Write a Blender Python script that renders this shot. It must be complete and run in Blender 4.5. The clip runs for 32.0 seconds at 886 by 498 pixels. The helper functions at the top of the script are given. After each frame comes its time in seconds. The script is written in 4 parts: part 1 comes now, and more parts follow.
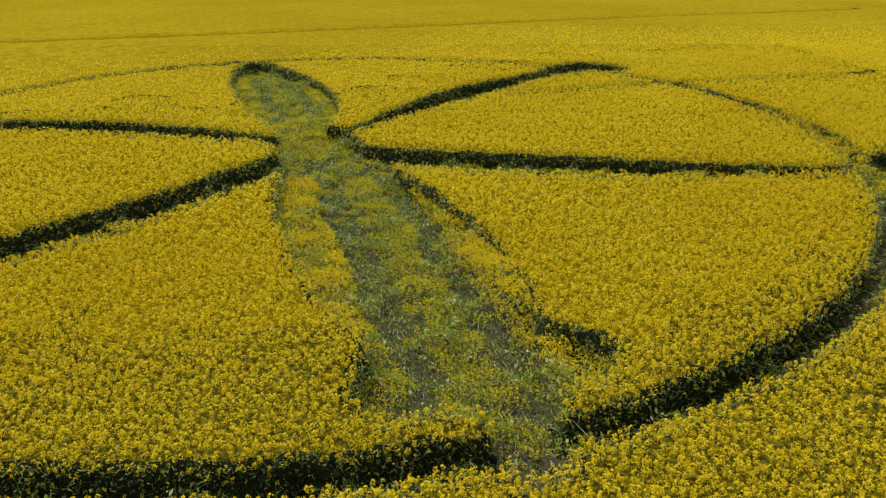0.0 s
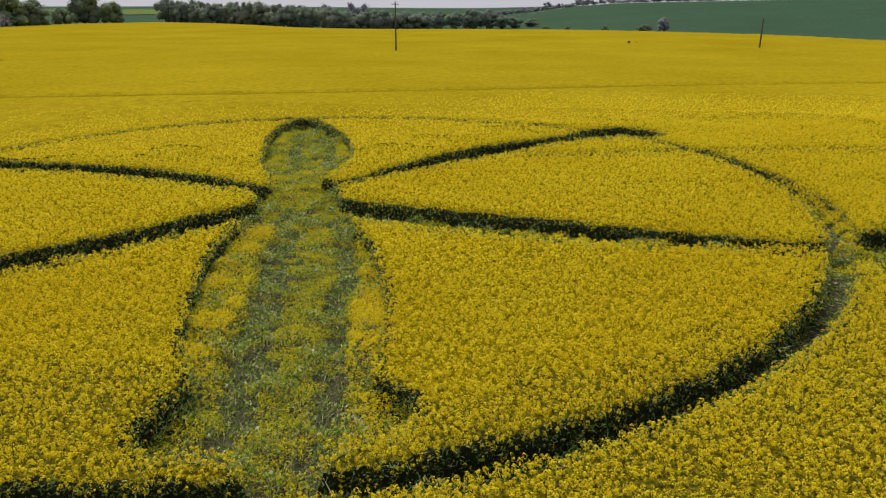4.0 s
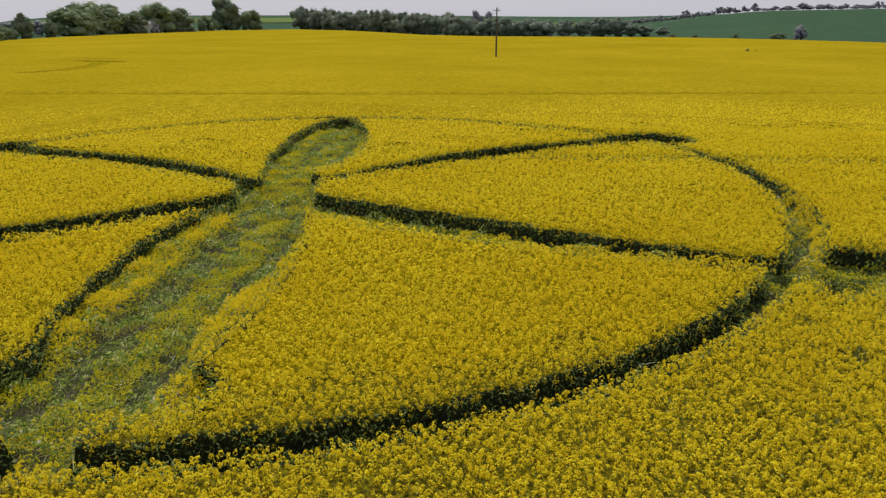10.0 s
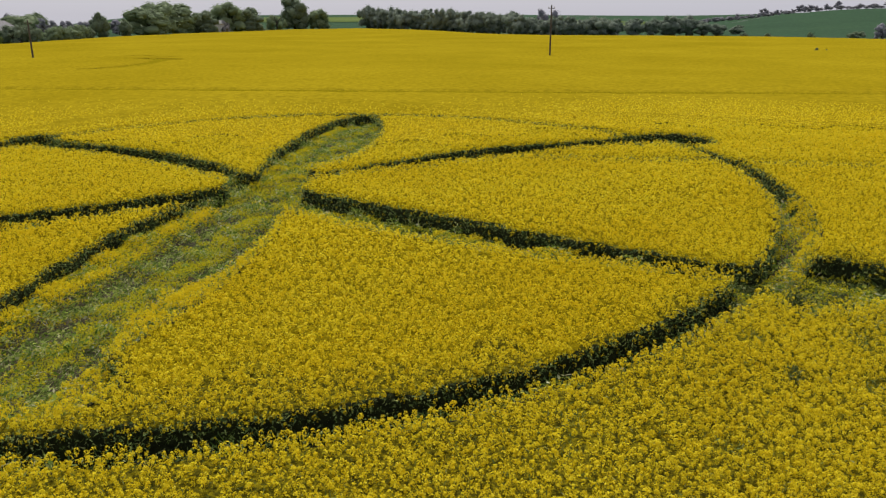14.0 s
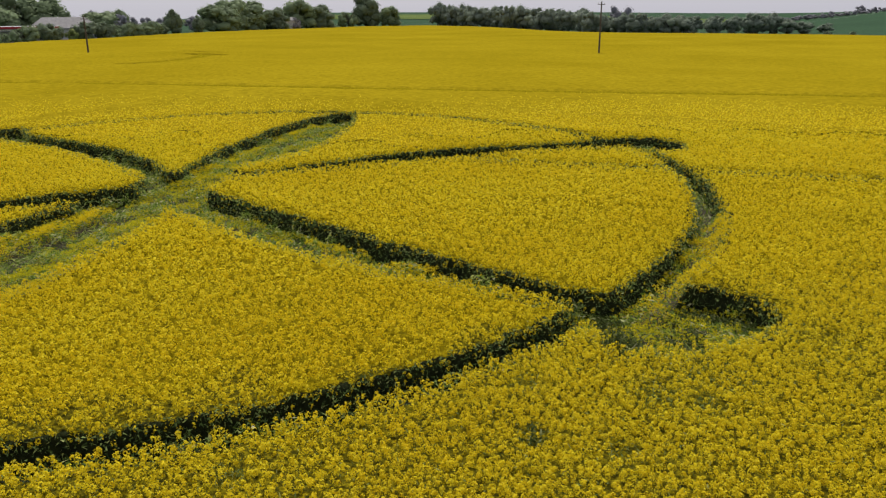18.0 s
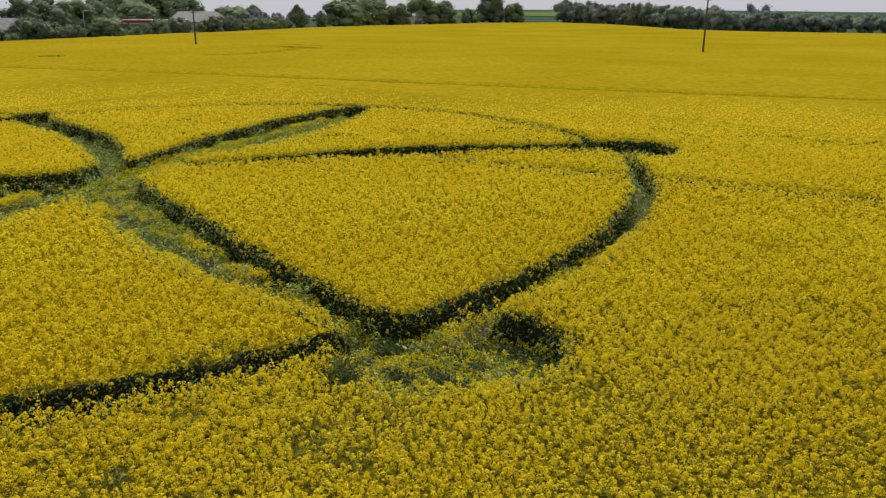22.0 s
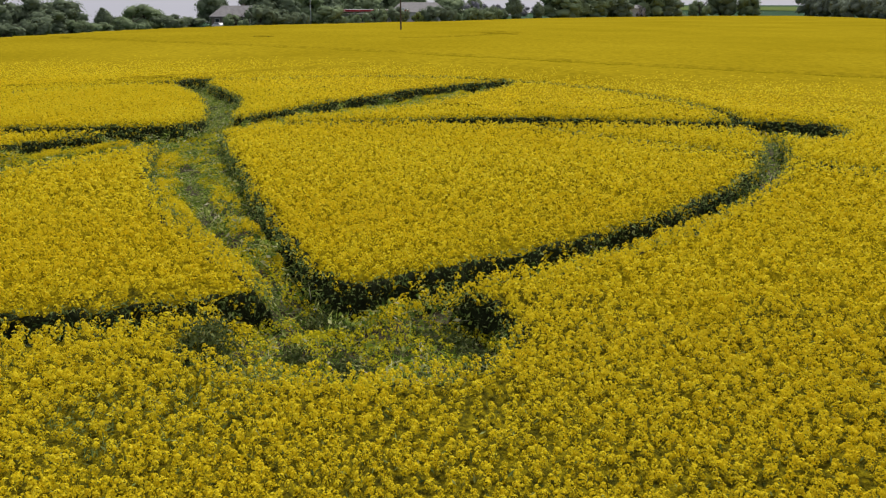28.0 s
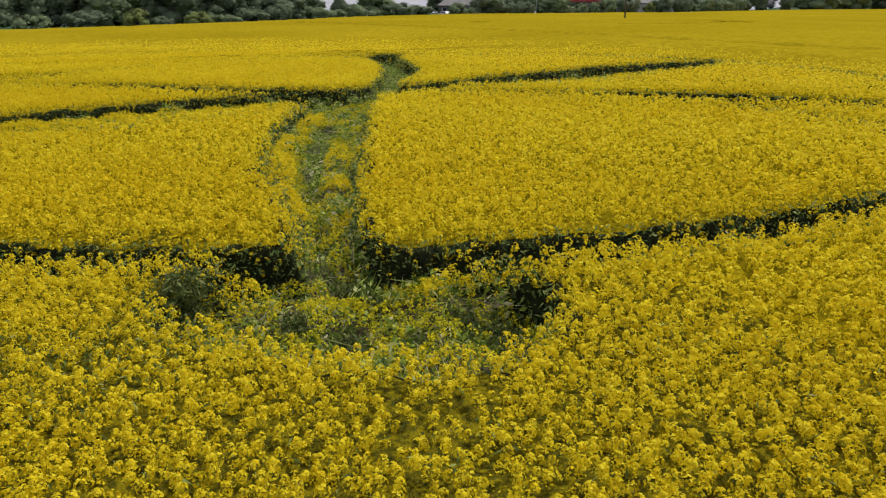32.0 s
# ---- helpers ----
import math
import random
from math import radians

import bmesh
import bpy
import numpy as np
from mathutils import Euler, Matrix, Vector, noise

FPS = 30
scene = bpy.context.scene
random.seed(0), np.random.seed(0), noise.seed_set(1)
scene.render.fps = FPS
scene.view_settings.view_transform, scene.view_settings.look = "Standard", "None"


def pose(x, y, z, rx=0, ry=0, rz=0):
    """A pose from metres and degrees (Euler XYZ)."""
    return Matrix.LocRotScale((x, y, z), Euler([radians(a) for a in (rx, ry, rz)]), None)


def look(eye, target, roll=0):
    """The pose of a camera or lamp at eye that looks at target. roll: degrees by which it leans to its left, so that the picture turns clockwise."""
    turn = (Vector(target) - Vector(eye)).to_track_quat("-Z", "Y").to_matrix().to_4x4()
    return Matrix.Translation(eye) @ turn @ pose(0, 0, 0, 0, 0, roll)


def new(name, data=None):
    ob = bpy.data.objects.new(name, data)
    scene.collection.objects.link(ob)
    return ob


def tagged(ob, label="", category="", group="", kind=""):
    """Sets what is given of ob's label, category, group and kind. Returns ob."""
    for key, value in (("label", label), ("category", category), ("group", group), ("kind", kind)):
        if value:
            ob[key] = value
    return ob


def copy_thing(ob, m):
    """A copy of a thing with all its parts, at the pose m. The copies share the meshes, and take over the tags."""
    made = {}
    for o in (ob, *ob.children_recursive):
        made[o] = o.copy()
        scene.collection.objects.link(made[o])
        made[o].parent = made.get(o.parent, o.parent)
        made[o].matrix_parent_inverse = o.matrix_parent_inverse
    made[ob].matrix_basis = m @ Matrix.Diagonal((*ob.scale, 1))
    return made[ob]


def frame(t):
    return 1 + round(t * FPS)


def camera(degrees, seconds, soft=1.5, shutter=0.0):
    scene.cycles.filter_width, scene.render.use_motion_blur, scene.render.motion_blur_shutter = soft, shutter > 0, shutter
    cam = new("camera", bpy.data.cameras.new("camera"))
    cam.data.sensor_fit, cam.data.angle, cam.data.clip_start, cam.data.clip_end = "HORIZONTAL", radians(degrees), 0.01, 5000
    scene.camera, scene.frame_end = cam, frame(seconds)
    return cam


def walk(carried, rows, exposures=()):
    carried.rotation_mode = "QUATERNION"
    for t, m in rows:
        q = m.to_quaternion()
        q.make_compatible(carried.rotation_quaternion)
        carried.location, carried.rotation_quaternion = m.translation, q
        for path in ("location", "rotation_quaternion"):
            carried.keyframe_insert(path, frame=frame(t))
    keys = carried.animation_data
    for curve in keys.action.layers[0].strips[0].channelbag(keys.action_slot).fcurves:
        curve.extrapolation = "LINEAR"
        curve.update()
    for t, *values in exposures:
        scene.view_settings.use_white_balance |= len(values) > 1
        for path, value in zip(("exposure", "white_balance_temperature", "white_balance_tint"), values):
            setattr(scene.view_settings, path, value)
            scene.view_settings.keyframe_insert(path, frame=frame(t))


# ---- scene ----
cam = camera(60.1, 32.0, soft=1.25)
METRES, EYE, TILT, LEAN, TURN = 50.0, 10.75, -22.25, 0.0, 0.0
ROWS = [
    (0.0, 0.0, 0.0, 0.0, 0.0, 0.0, 0.0),
    (0.5, 0.022, 0.0012, 0.0007, 1.09, 0.58, -0.42),
    (1.0, 0.0436, 0.0035, 0.0015, 2.42, 1.15, -0.97),
    (1.5, 0.0645, 0.0073, 0.003, 3.96, 1.67, -1.61),
    (2.0, 0.0841, 0.011, 0.0042, 5.25, 2.22, -2.15),
    (2.5, 0.1025, 0.0137, 0.0049, 6.45, 2.71, -2.59),
    (3.0, 0.1206, 0.0158, 0.004, 7.56, 3.26, -3.05),
    (3.5, 0.1391, 0.0163, 0.0025, 8.62, 3.79, -3.5),
    (5.5, 0.2039, 0.0138, -0.0023, 12.49, 4.91, -5.19),
    (6.0, 0.2157, 0.0157, -0.0025, 13.35, 4.78, -5.52),
    (6.5, 0.2265, 0.0194, -0.0023, 14.18, 4.68, -5.84),
    (7.0, 0.2374, 0.0234, -0.0021, 14.95, 4.56, -6.12),
    (7.5, 0.2488, 0.0287, -0.0013, 15.67, 4.45, -6.36),
    (8.0, 0.261, 0.0353, 0.0002, 16.31, 4.34, -6.59),
    (8.5, 0.2729, 0.0435, 0.0025, 16.95, 4.24, -6.83),
    (9.0, 0.2852, 0.0517, 0.0044, 17.58, 4.15, -7.07),
    (9.5, 0.2963, 0.0599, 0.0067, 18.22, 4.06, -7.29),
    (10.0, 0.3061, 0.0673, 0.0092, 18.89, 3.93, -7.51),
    (10.5, 0.3151, 0.0733, 0.0109, 19.53, 3.82, -7.71),
    (11.0, 0.3243, 0.0784, 0.0121, 20.15, 3.74, -7.93),
    (11.5, 0.3334, 0.0831, 0.0131, 20.7, 3.66, -8.15),
    (12.0, 0.3417, 0.0875, 0.0142, 21.3, 3.58, -8.37),
    (12.5, 0.3489, 0.0924, 0.0156, 21.89, 3.48, -8.62),
    (13.0, 0.3555, 0.0977, 0.017, 22.48, 3.4, -8.83),
    (13.5, 0.3635, 0.1038, 0.0194, 23.16, 3.28, -9.03),
    (15.5, 0.4109, 0.1416, 0.0339, 25.59, 2.82, -9.79),
    (16.0, 0.4275, 0.1564, 0.0401, 26.24, 2.67, -10.05),
    (16.5, 0.4446, 0.1727, 0.0466, 26.88, 2.55, -10.25),
    (17.0, 0.4611, 0.1898, 0.0528, 27.71, 2.36, -10.57),
    (17.5, 0.4759, 0.2079, 0.0585, 28.66, 2.17, -10.92),
    (18.0, 0.4893, 0.2257, 0.0641, 29.54, 1.97, -11.25),
    (18.5, 0.5022, 0.2436, 0.0695, 30.45, 1.78, -11.56),
    (19.0, 0.5158, 0.2621, 0.0754, 31.37, 1.57, -11.89),
    (19.5, 0.5314, 0.2814, 0.082, 32.34, 1.4, -12.23),
    (20.0, 0.5499, 0.3013, 0.0892, 33.38, 1.13, -12.58),
    (20.5, 0.5694, 0.3213, 0.0967, 34.57, 0.77, -13.01),
    (21.0, 0.586, 0.3399, 0.1029, 35.94, 0.45, -13.54),
    (21.5, 0.5987, 0.3555, 0.1079, 37.52, 0.06, -14.09),
    (22.0, 0.6077, 0.368, 0.1127, 39.15, -0.37, -14.62),
    (22.5, 0.6138, 0.3781, 0.1153, 40.4, -0.7, -15.07),
    (23.0, 0.6196, 0.3881, 0.117, 41.57, -1.01, -15.4),
    (23.5, 0.6227, 0.3978, 0.1177, 42.8, -1.36, -15.77),
    (24.0, 0.6237, 0.4077, 0.1182, 44.03, -1.7, -16.11),
    (24.5, 0.6246, 0.4176, 0.1187, 45.38, -2.11, -16.48),
    (26.5, 0.6277, 0.4682, 0.1252, 50.74, -3.82, -17.77),
    (27.0, 0.6272, 0.4822, 0.1267, 52.28, -4.3, -18.11),
    (27.5, 0.6268, 0.4955, 0.1274, 53.92, -4.86, -18.44),
    (28.0, 0.626, 0.5078, 0.1275, 55.64, -5.43, -18.8),
    (28.5, 0.6248, 0.5194, 0.1272, 57.44, -6.02, -19.18),
    (29.0, 0.6227, 0.5308, 0.1279, 59.41, -6.73, -19.52),
    (29.5, 0.621, 0.5415, 0.1285, 61.79, -7.57, -19.93),
    (30.0, 0.619, 0.5519, 0.1284, 64.55, -8.6, -20.37),
    (30.5, 0.6157, 0.5614, 0.1279, 67.25, -9.6, -20.73),
    (31.0, 0.6117, 0.5714, 0.1276, 69.66, -10.51, -21.02),
    (31.5, 0.6058, 0.5812, 0.1277, 71.57, -11.26, -21.22),
    (32.0, 0.5968, 0.5905, 0.1287, 73.23, -11.89, -21.42),
]
walk(cam, [(t, pose(0, 0, EYE, TILT, LEAN, TURN) @ pose(METRES * x, METRES * y, METRES * z, 90 + pitch, roll, yaw)) for t, x, y, z, yaw, pitch, roll in ROWS])

# ---- light ----
world = bpy.data.worlds.new("world")
scene.world = world
world.use_nodes = True
SUN_AZ, SUN_EL = -38.0, 56.0          # degrees from +y to the right, and up
wn = world.node_tree
sky = wn.nodes.new("ShaderNodeTexSky")
sky.sky_type = "NISHITA"
sky.sun_disc = False
sky.sun_elevation, sky.sun_rotation = radians(SUN_EL), radians(SUN_AZ)
sky.air_density, sky.dust_density, sky.ozone_density = 1.0, 1.2, 3.0
haze = wn.nodes.new("ShaderNodeMix")      # thin high cloud whitens the whole sky
haze.data_type = "RGBA"
haze.inputs[0].default_value = 0.8
haze.inputs[7].default_value = (5.1, 5.1, 5.95, 1)
wn.links.new(sky.outputs[0], haze.inputs[6])
wn.links.new(haze.outputs[2], wn.nodes["Background"].inputs[0])
wn.nodes["Background"].inputs[1].default_value = 0.110
sun = new("sun", bpy.data.lights.new("sun", "SUN"))
sun.data.energy, sun.data.angle, sun.data.color = 3.88, radians(3.0), (1.0, 0.95, 0.86)
sun.matrix_world = look((0, 0, 60), (-math.sin(radians(SUN_AZ)) * 50, -math.cos(radians(SUN_AZ)) * 50, 60 - 50 * math.tan(radians(SUN_EL))))


# ---- materials ----
def material(name, rough=0.6, spec=0.3):
    m = bpy.data.materials.new(name)
    m.use_nodes = True
    bsdf = m.node_tree.nodes["Principled BSDF"]
    bsdf.inputs["Roughness"].default_value = rough
    bsdf.inputs["Specular IOR Level"].default_value = spec
    return m, m.node_tree, bsdf


def node(tree, kind, **values):
    n = tree.nodes.new(kind)
    for k, v in values.items():
        n.inputs[k.replace("_", " ")].default_value = v
    return n


def ramp(tree, fac, stops):
    n = tree.nodes.new("ShaderNodeValToRGB")
    els = n.color_ramp.elements
    while len(els) < len(stops):
        els.new(0.5)
    for e, (at, c) in zip(els, stops):
        e.position, e.color = at, (*c, 1)
    tree.links.new(fac, n.inputs[0])
    return n.outputs[0]


def noise_of(tree, scale, detail=3.0, rough=0.55, stretch=None):
    co = tree.nodes.new("ShaderNodeTexCoord")
    src = co.outputs["Object"]
    if stretch:
        mp = tree.nodes.new("ShaderNodeMapping")
        mp.inputs["Scale"].default_value = stretch
        tree.links.new(src, mp.inputs[0])
        src = mp.outputs[0]
    n = node(tree, "ShaderNodeTexNoise", Scale=scale, Detail=detail, Roughness=rough)
    tree.links.new(src, n.inputs["Vector"])
    return n.outputs["Fac"]


def mix(tree, fac, a, b, blend="MIX"):
    n = tree.nodes.new("ShaderNodeMix")
    n.data_type, n.blend_type = "RGBA", blend
    for sock, v in ((n.inputs[0], fac), (n.inputs[6], a), (n.inputs[7], b)):
        if isinstance(v, (int, float)):
            sock.default_value = v
        elif isinstance(v, tuple):
            sock.default_value = (*v, 1)
        else:
            tree.links.new(v, sock)
    return n.outputs[2]


def bump(tree, bsdf, height, strength=0.4, distance=0.05):
    b = node(tree, "ShaderNodeBump", Strength=strength, Distance=distance)
    tree.links.new(height, b.inputs["Height"])
    tree.links.new(b.outputs[0], bsdf.inputs["Normal"])


def leaf_material(name, stops, glow, patch=0.35, broad=None, rough=0.6, spec=0.05):
    """Thin plant tissue: light comes through it. Colour by piece, with broad patches."""
    m, t, bsdf = material(name, rough, spec)
    geo = t.nodes.new("ShaderNodeNewGeometry")
    col = ramp(t, geo.outputs["Random Per Island"], stops)
    if broad:
        col = mix(t, ramp(t, noise_of(t, patch), [(0.42, (0, 0, 0)), (0.68, (1, 1, 1))]), col, mix(t, 0.6, col, broad))
    t.links.new(col, bsdf.inputs["Base Color"])
    tr = t.nodes.new("ShaderNodeBsdfTranslucent")
    t.links.new(col, tr.inputs[0])
    mx = t.nodes.new("ShaderNodeMixShader")
    mx.inputs[0].default_value = glow
    t.links.new(bsdf.outputs[0], mx.inputs[1])
    t.links.new(tr.outputs[0], mx.inputs[2])
    t.links.new(mx.outputs[0], t.nodes["Material Output"].inputs[0])
    return m


PETAL = leaf_material("rape_petals", [(0.0, (0.65, 0.485, 0.011)), (0.35, (0.75, 0.602, 0.016)), (0.75, (0.79, 0.655, 0.022)), (1.0, (0.82, 0.715, 0.05))], 0.40, 0.12, (0.72, 0.545, 0.012), 0.8, 0.08)
WILT = leaf_material("bent_rape_petals", [(0.0, (0.36, 0.36, 0.03)), (0.3, (0.54, 0.49, 0.02)), (0.7, (0.68, 0.58, 0.012)), (1.0, (0.78, 0.67, 0.014))], 0.38, 0.8, (0.46, 0.46, 0.03), 0.8, 0.08)
STALK = leaf_material("rape_leaves", [(0.0, (0.05, 0.08, 0.02)), (0.45, (0.12, 0.18, 0.05)), (0.8, (0.24, 0.31, 0.09)), (1.0, (0.40, 0.43, 0.15))], 0.35, spec=0.06)
LODGED = leaf_material("lodged_stalks", [(0.0, (0.06, 0.11, 0.016)), (0.3, (0.18, 0.27, 0.036)), (0.62, (0.35, 0.44, 0.075)), (0.88, (0.54, 0.56, 0.19)), (1.0, (0.72, 0.68, 0.48))], 0.38, 2.2, (0.07, 0.125, 0.026), spec=0.03)


WEED = leaf_material("weed_leaves", [(0.0, (0.035, 0.05, 0.014)), (0.5, (0.085, 0.115, 0.03)), (0.9, (0.17, 0.20, 0.055)), (1.0, (0.29, 0.29, 0.13))], 0.3, spec=0.08)


def plain(name, stops, scale, fine, rough=0.8, strength=0.5, distance=0.05, spec=0.2):
    m, t, bsdf = material(name, rough, spec)
    a, b = noise_of(t, scale, 4), noise_of(t, fine, 6, 0.65)
    col = ramp(t, a, stops)
    col = mix(t, 0.55, col, ramp(t, b, [(0.3, (0.25, 0.25, 0.25)), (0.7, (1, 1, 1))]), "MULTIPLY")
    t.links.new(col, bsdf.inputs["Base Color"])
    bump(t, bsdf, b, strength, distance)
    return m


# Shade in the gaps between flower heads is put into both colours.
UNDER_SHADED = plain("rape_understorey_gap_shade", [(0.32, (0.155, 0.125, 0.007)), (0.47, (0.265, 0.208, 0.007)), (0.61, (0.385, 0.30, 0.008))], 6.0, 22.0, 0.85, 0.8, 0.12, 0.0)
LOWER_SHADED = plain("rape_lower_leaves_gap_shade", [(0.33, (0.06, 0.06, 0.010)), (0.48, (0.16, 0.138, 0.012)), (0.60, (0.32, 0.265, 0.012))], 9.0, 34.0, 0.85, 0.8, 0.12, 0.0)
# Stem green taken near black: shade among the stems is in the colour.
CUTFACE_SHADED = plain("rape_stem_mass_shaded", [(0.3, (0.018, 0.022, 0.009)), (0.6, (0.038, 0.048, 0.017)), (0.8, (0.065, 0.08, 0.028))], 5.0, 30.0, 0.8, 0.9, 0.1, 0.05)
SOIL = plain("field_soil", [(0.3, (0.045, 0.038, 0.018)), (0.55, (0.085, 0.07, 0.036)), (0.7, (0.055, 0.075, 0.02))], 0.8, 14.0, 0.9, 0.6, 0.05)
FIELD = plain("far_rape_canopy", [(0.3, (0.30, 0.225, 0.008)), (0.5, (0.34, 0.256, 0.010)), (0.7, (0.38, 0.288, 0.012))], 0.035, 1.6, 0.9, 0.4, 0.25, 0.0)
GRASS = plain("far_grassland", [(0.3, (0.040, 0.082, 0.042)), (0.6, (0.047, 0.095, 0.048)), (0.75, (0.058, 0.106, 0.050))], 0.012, 0.3, 0.95, 0.3, 0.3, 0.02)
PASTURE = plain("pale_green_crop", [(0.3, (0.10, 0.15, 0.04)), (0.7, (0.15, 0.19, 0.05))], 0.01, 0.4, 0.95, 0.3, 0.3, 0.02)


# ---- the lie of the land ----
def smooth(a, b, v):
    u = np.clip((np.asarray(v, float) - a) / (b - a), 0, 1)
    return u * u * (3 - 2 * u)


def waves(x, y, size, seed=0.0):
    """A cheap smooth unevenness between -1 and 1."""
    a = np.sin(x / size + seed) + np.sin((0.6 * x + 0.8 * y) / size * 1.37 + 2.1 * seed)
    b = np.sin((0.8 * x - 0.6 * y) / size * 0.83 + 1.3 * seed + 1) + np.sin(y / size * 1.19 + 0.7 * seed + 2)
    return (a + b) / 4


EDGE = [(-60, -150), (-100, -40), (-120, 16), (-148, 62), (-175, 108), (-208, 155), (-232, 212), (-252, 290), (-262, 385), (-238, 425), (-170, 395), (-108, 352), (-72, 342), (-38, 372), (20, 325), (66, 290), (95, 235), (140, 150), (190, 40), (210, -90), (80, -180)]


def land(x, y):
    """Height of the ground."""
    x, y = np.asarray(x, float), np.asarray(y, float)
    # the near field tilts gently up to the back and to the right
    near = 0.0113 * np.clip(x, -30, 32) + 0.01514 * np.clip(y, 0, 60) - 0.12
    w = smooth(48, 78, y)
    z = near * (1 - w) + w * 0.6 * (1 - smooth(90, 150, y))
    far, az = np.hypot(x, y), np.degrees(np.arctan2(x, y))
    # beyond the field the ground falls to a hollow, and a green hill rises to the right
    z = z - 6.0 * smooth(310, 520, far) * smooth(-26, -12, az) * (1 - smooth(60, 95, az))
    z = z - 0.022 * np.maximum(far - 260, 0) * (1 - smooth(-58, -44, az)) * smooth(-170, -140, az)
    hill = smooth(-9, 3, az) * (1 - smooth(60, 95, az))
    z = z + hill * (18.5 + 0.35 * np.clip(az, 0, 30)) * smooth(420, 1100, far)
    z = z + 3.0 * smooth(-60, -35, az) * (1 - smooth(-20, -8, az)) * smooth(700, 1500, far)
    return z


# ---- the trodden figure ----
CX, CY = -6.8, 37.0
RING_TURN = [-180, -95, -75, -55, -40, -20, 0, 20, 35, 55, 80, 100, 125, 145, 180]
RING_IN = [24.6, 24.6, 24.8, 25.05, 25.1, 24.95, 24.95, 25.0, 25.05, 24.9, 25.0, 25.2, 25.4, 25.0, 24.6]
RING_WIDE = [0.9, 1.0, 1.0, 0.95, 0.9, 0.9, 1.25, 0.9, 0.75, 0.7, 0.6, 0.55, 0.55, 0.55, 0.9]
BODY = [(-6.4, 32.6), (-6.9, 31.7), (-6.75, 29.8), (-6.3, 27.1), (-5.35, 24.5), (-4.6, 22.3), (-3.65, 20.2), (-2.6, 18.5), (-1.8, 17.3), (-2.1, 16.1), (-2.2, 15.2), (-1.9, 14.55), (-1.2, 14.1), (0.9, 14.2), (1.9, 14.6), (3.0, 15.2), (4.1, 15.8), (4.3, 16.7), (3.95, 17.6), (3.3, 18.0), (2.65, 18.2), (2.45, 19.0), (2.45, 20.6), (2.1, 21.9), (1.65, 23.8), (1.0, 25.7), (0.35, 27.4), (-0.35, 29.2), (-1.6, 31.4), (-2.4, 33.0)]
CHEST = [(-8.9, 36.8), (-8.4, 38.6), (-6.4, 40.2), (-5.3, 39.7), (-4.6, 38.0), (-3.6, 35.6), (-1.8, 33.0), (-6.4, 32.2), (-7.4, 35.0)]
HEAD = [(-8.3, 38.5), (-9.6, 41.0), (-11.4, 44.2), (-12.9, 48.2), (-14.3, 52.5), (-15.3, 57.0), (-15.3, 60.0), (-14.2, 60.9), (-12.8, 59.3), (-10.9, 56.6), (-8.6, 52.6), (-7.0, 48.6), (-6.1, 45.0), (-5.9, 42.0), (-6.4, 39.5)]
ARM_UP_RIGHT = [(-5.1, 38.9), (-4.1, 40.9), (-2.8, 43.8), (-0.8, 47.7), (1.4, 50.4), (3.8, 52.7), (6.7, 55.2), (8.0, 57.6), (9.3, 59.2), (11.3, 59.5), (12.9, 58.4), (13.5, 56.5), (12.9, 54.9), (11.0, 55.0), (8.5, 54.2), (6.8, 52.4), (5.0, 50.5), (2.6, 47.4), (0.5, 45.0), (-1.6, 42.6), (-3.6, 40.2), (-4.6, 38.4)]
ARM_RIGHT = [(-4.1, 36.1), (-2.0, 35.6), (1.0, 34.9), (5.0, 34.1), (8.2, 33.3), (11.2, 32.8), (14.0, 32.2), (16.0, 31.9), (17.6, 31.9), (17.5, 30.85), (15.3, 30.8), (13.4, 30.75), (10.5, 30.5), (7.0, 30.8), (3.0, 31.4), (0.0, 32.2), (-2.2, 32.9)]
PATCH_RIGHT = [(17.4, 32.0), (18.4, 33.0), (19.1, 33.35), (19.6, 33.75), (20.3, 33.9), (21.2, 33.7), (21.9, 33.25), (22.3, 32.4), (22.2, 31.4), (21.6, 30.4), (20.9, 29.6), (20.1, 28.9), (19.2, 28.65), (18.5, 29.1), (17.9, 29.8), (17.2, 30.4)]
ARM_UP_LEFT = [(-8.0, 38.0), (-9.4, 38.3), (-12.1, 39.7), (-15.3, 40.8), (-18.4, 41.5), (-21.8, 42.0), (-25.5, 42.2), (-29.2, 42.6), (-32.6, 44.3), (-32.8, 42.0), (-31.4, 39.2), (-30.2, 38.6), (-28.5, 40.2), (-23.2, 39.9), (-20.1, 39.6), (-17.0, 39.0), (-13.9, 38.3), (-11.4, 37.6), (-9.4, 37.0), (-8.0, 36.4)]
ARM_LEFT = [(-7.2, 35.6), (-8.4, 33.7), (-9.5, 32.2), (-11.0, 29.9), (-12.5, 28.0), (-14.0, 26.3), (-15.5, 24.6), (-17.3, 20.6), (-18.8, 17.0), (-17.4, 16.2), (-15.6, 20.0), (-14.2, 22.6), (-13.0, 24.1), (-11.6, 25.5), (-10.1, 27.1), (-8.6, 29.3), (-7.6, 31.0), (-6.4, 32.6)]
EXIT = [(1.1, 14.6), (2.65, 15.0), (2.6, 12.2), (1.5, 12.0)]
TRAM_NEAR = [(4.5, 48.2), (10.3, 49.4), (15.5, 50.5), (24.0, 52.0), (45, 56.5), (60, 61)]
TRAM_FAR = [(-126, 41), (-57, 67), (-35, 74.8), (-11.5, 83), (12, 92.5), (35, 100.5), (63, 112)]
DENTS = [(-96, 119, 5.0, 2.4), (-98, 71.2, 2.4, 1.8), (-107, 128, 6, 1.2)]
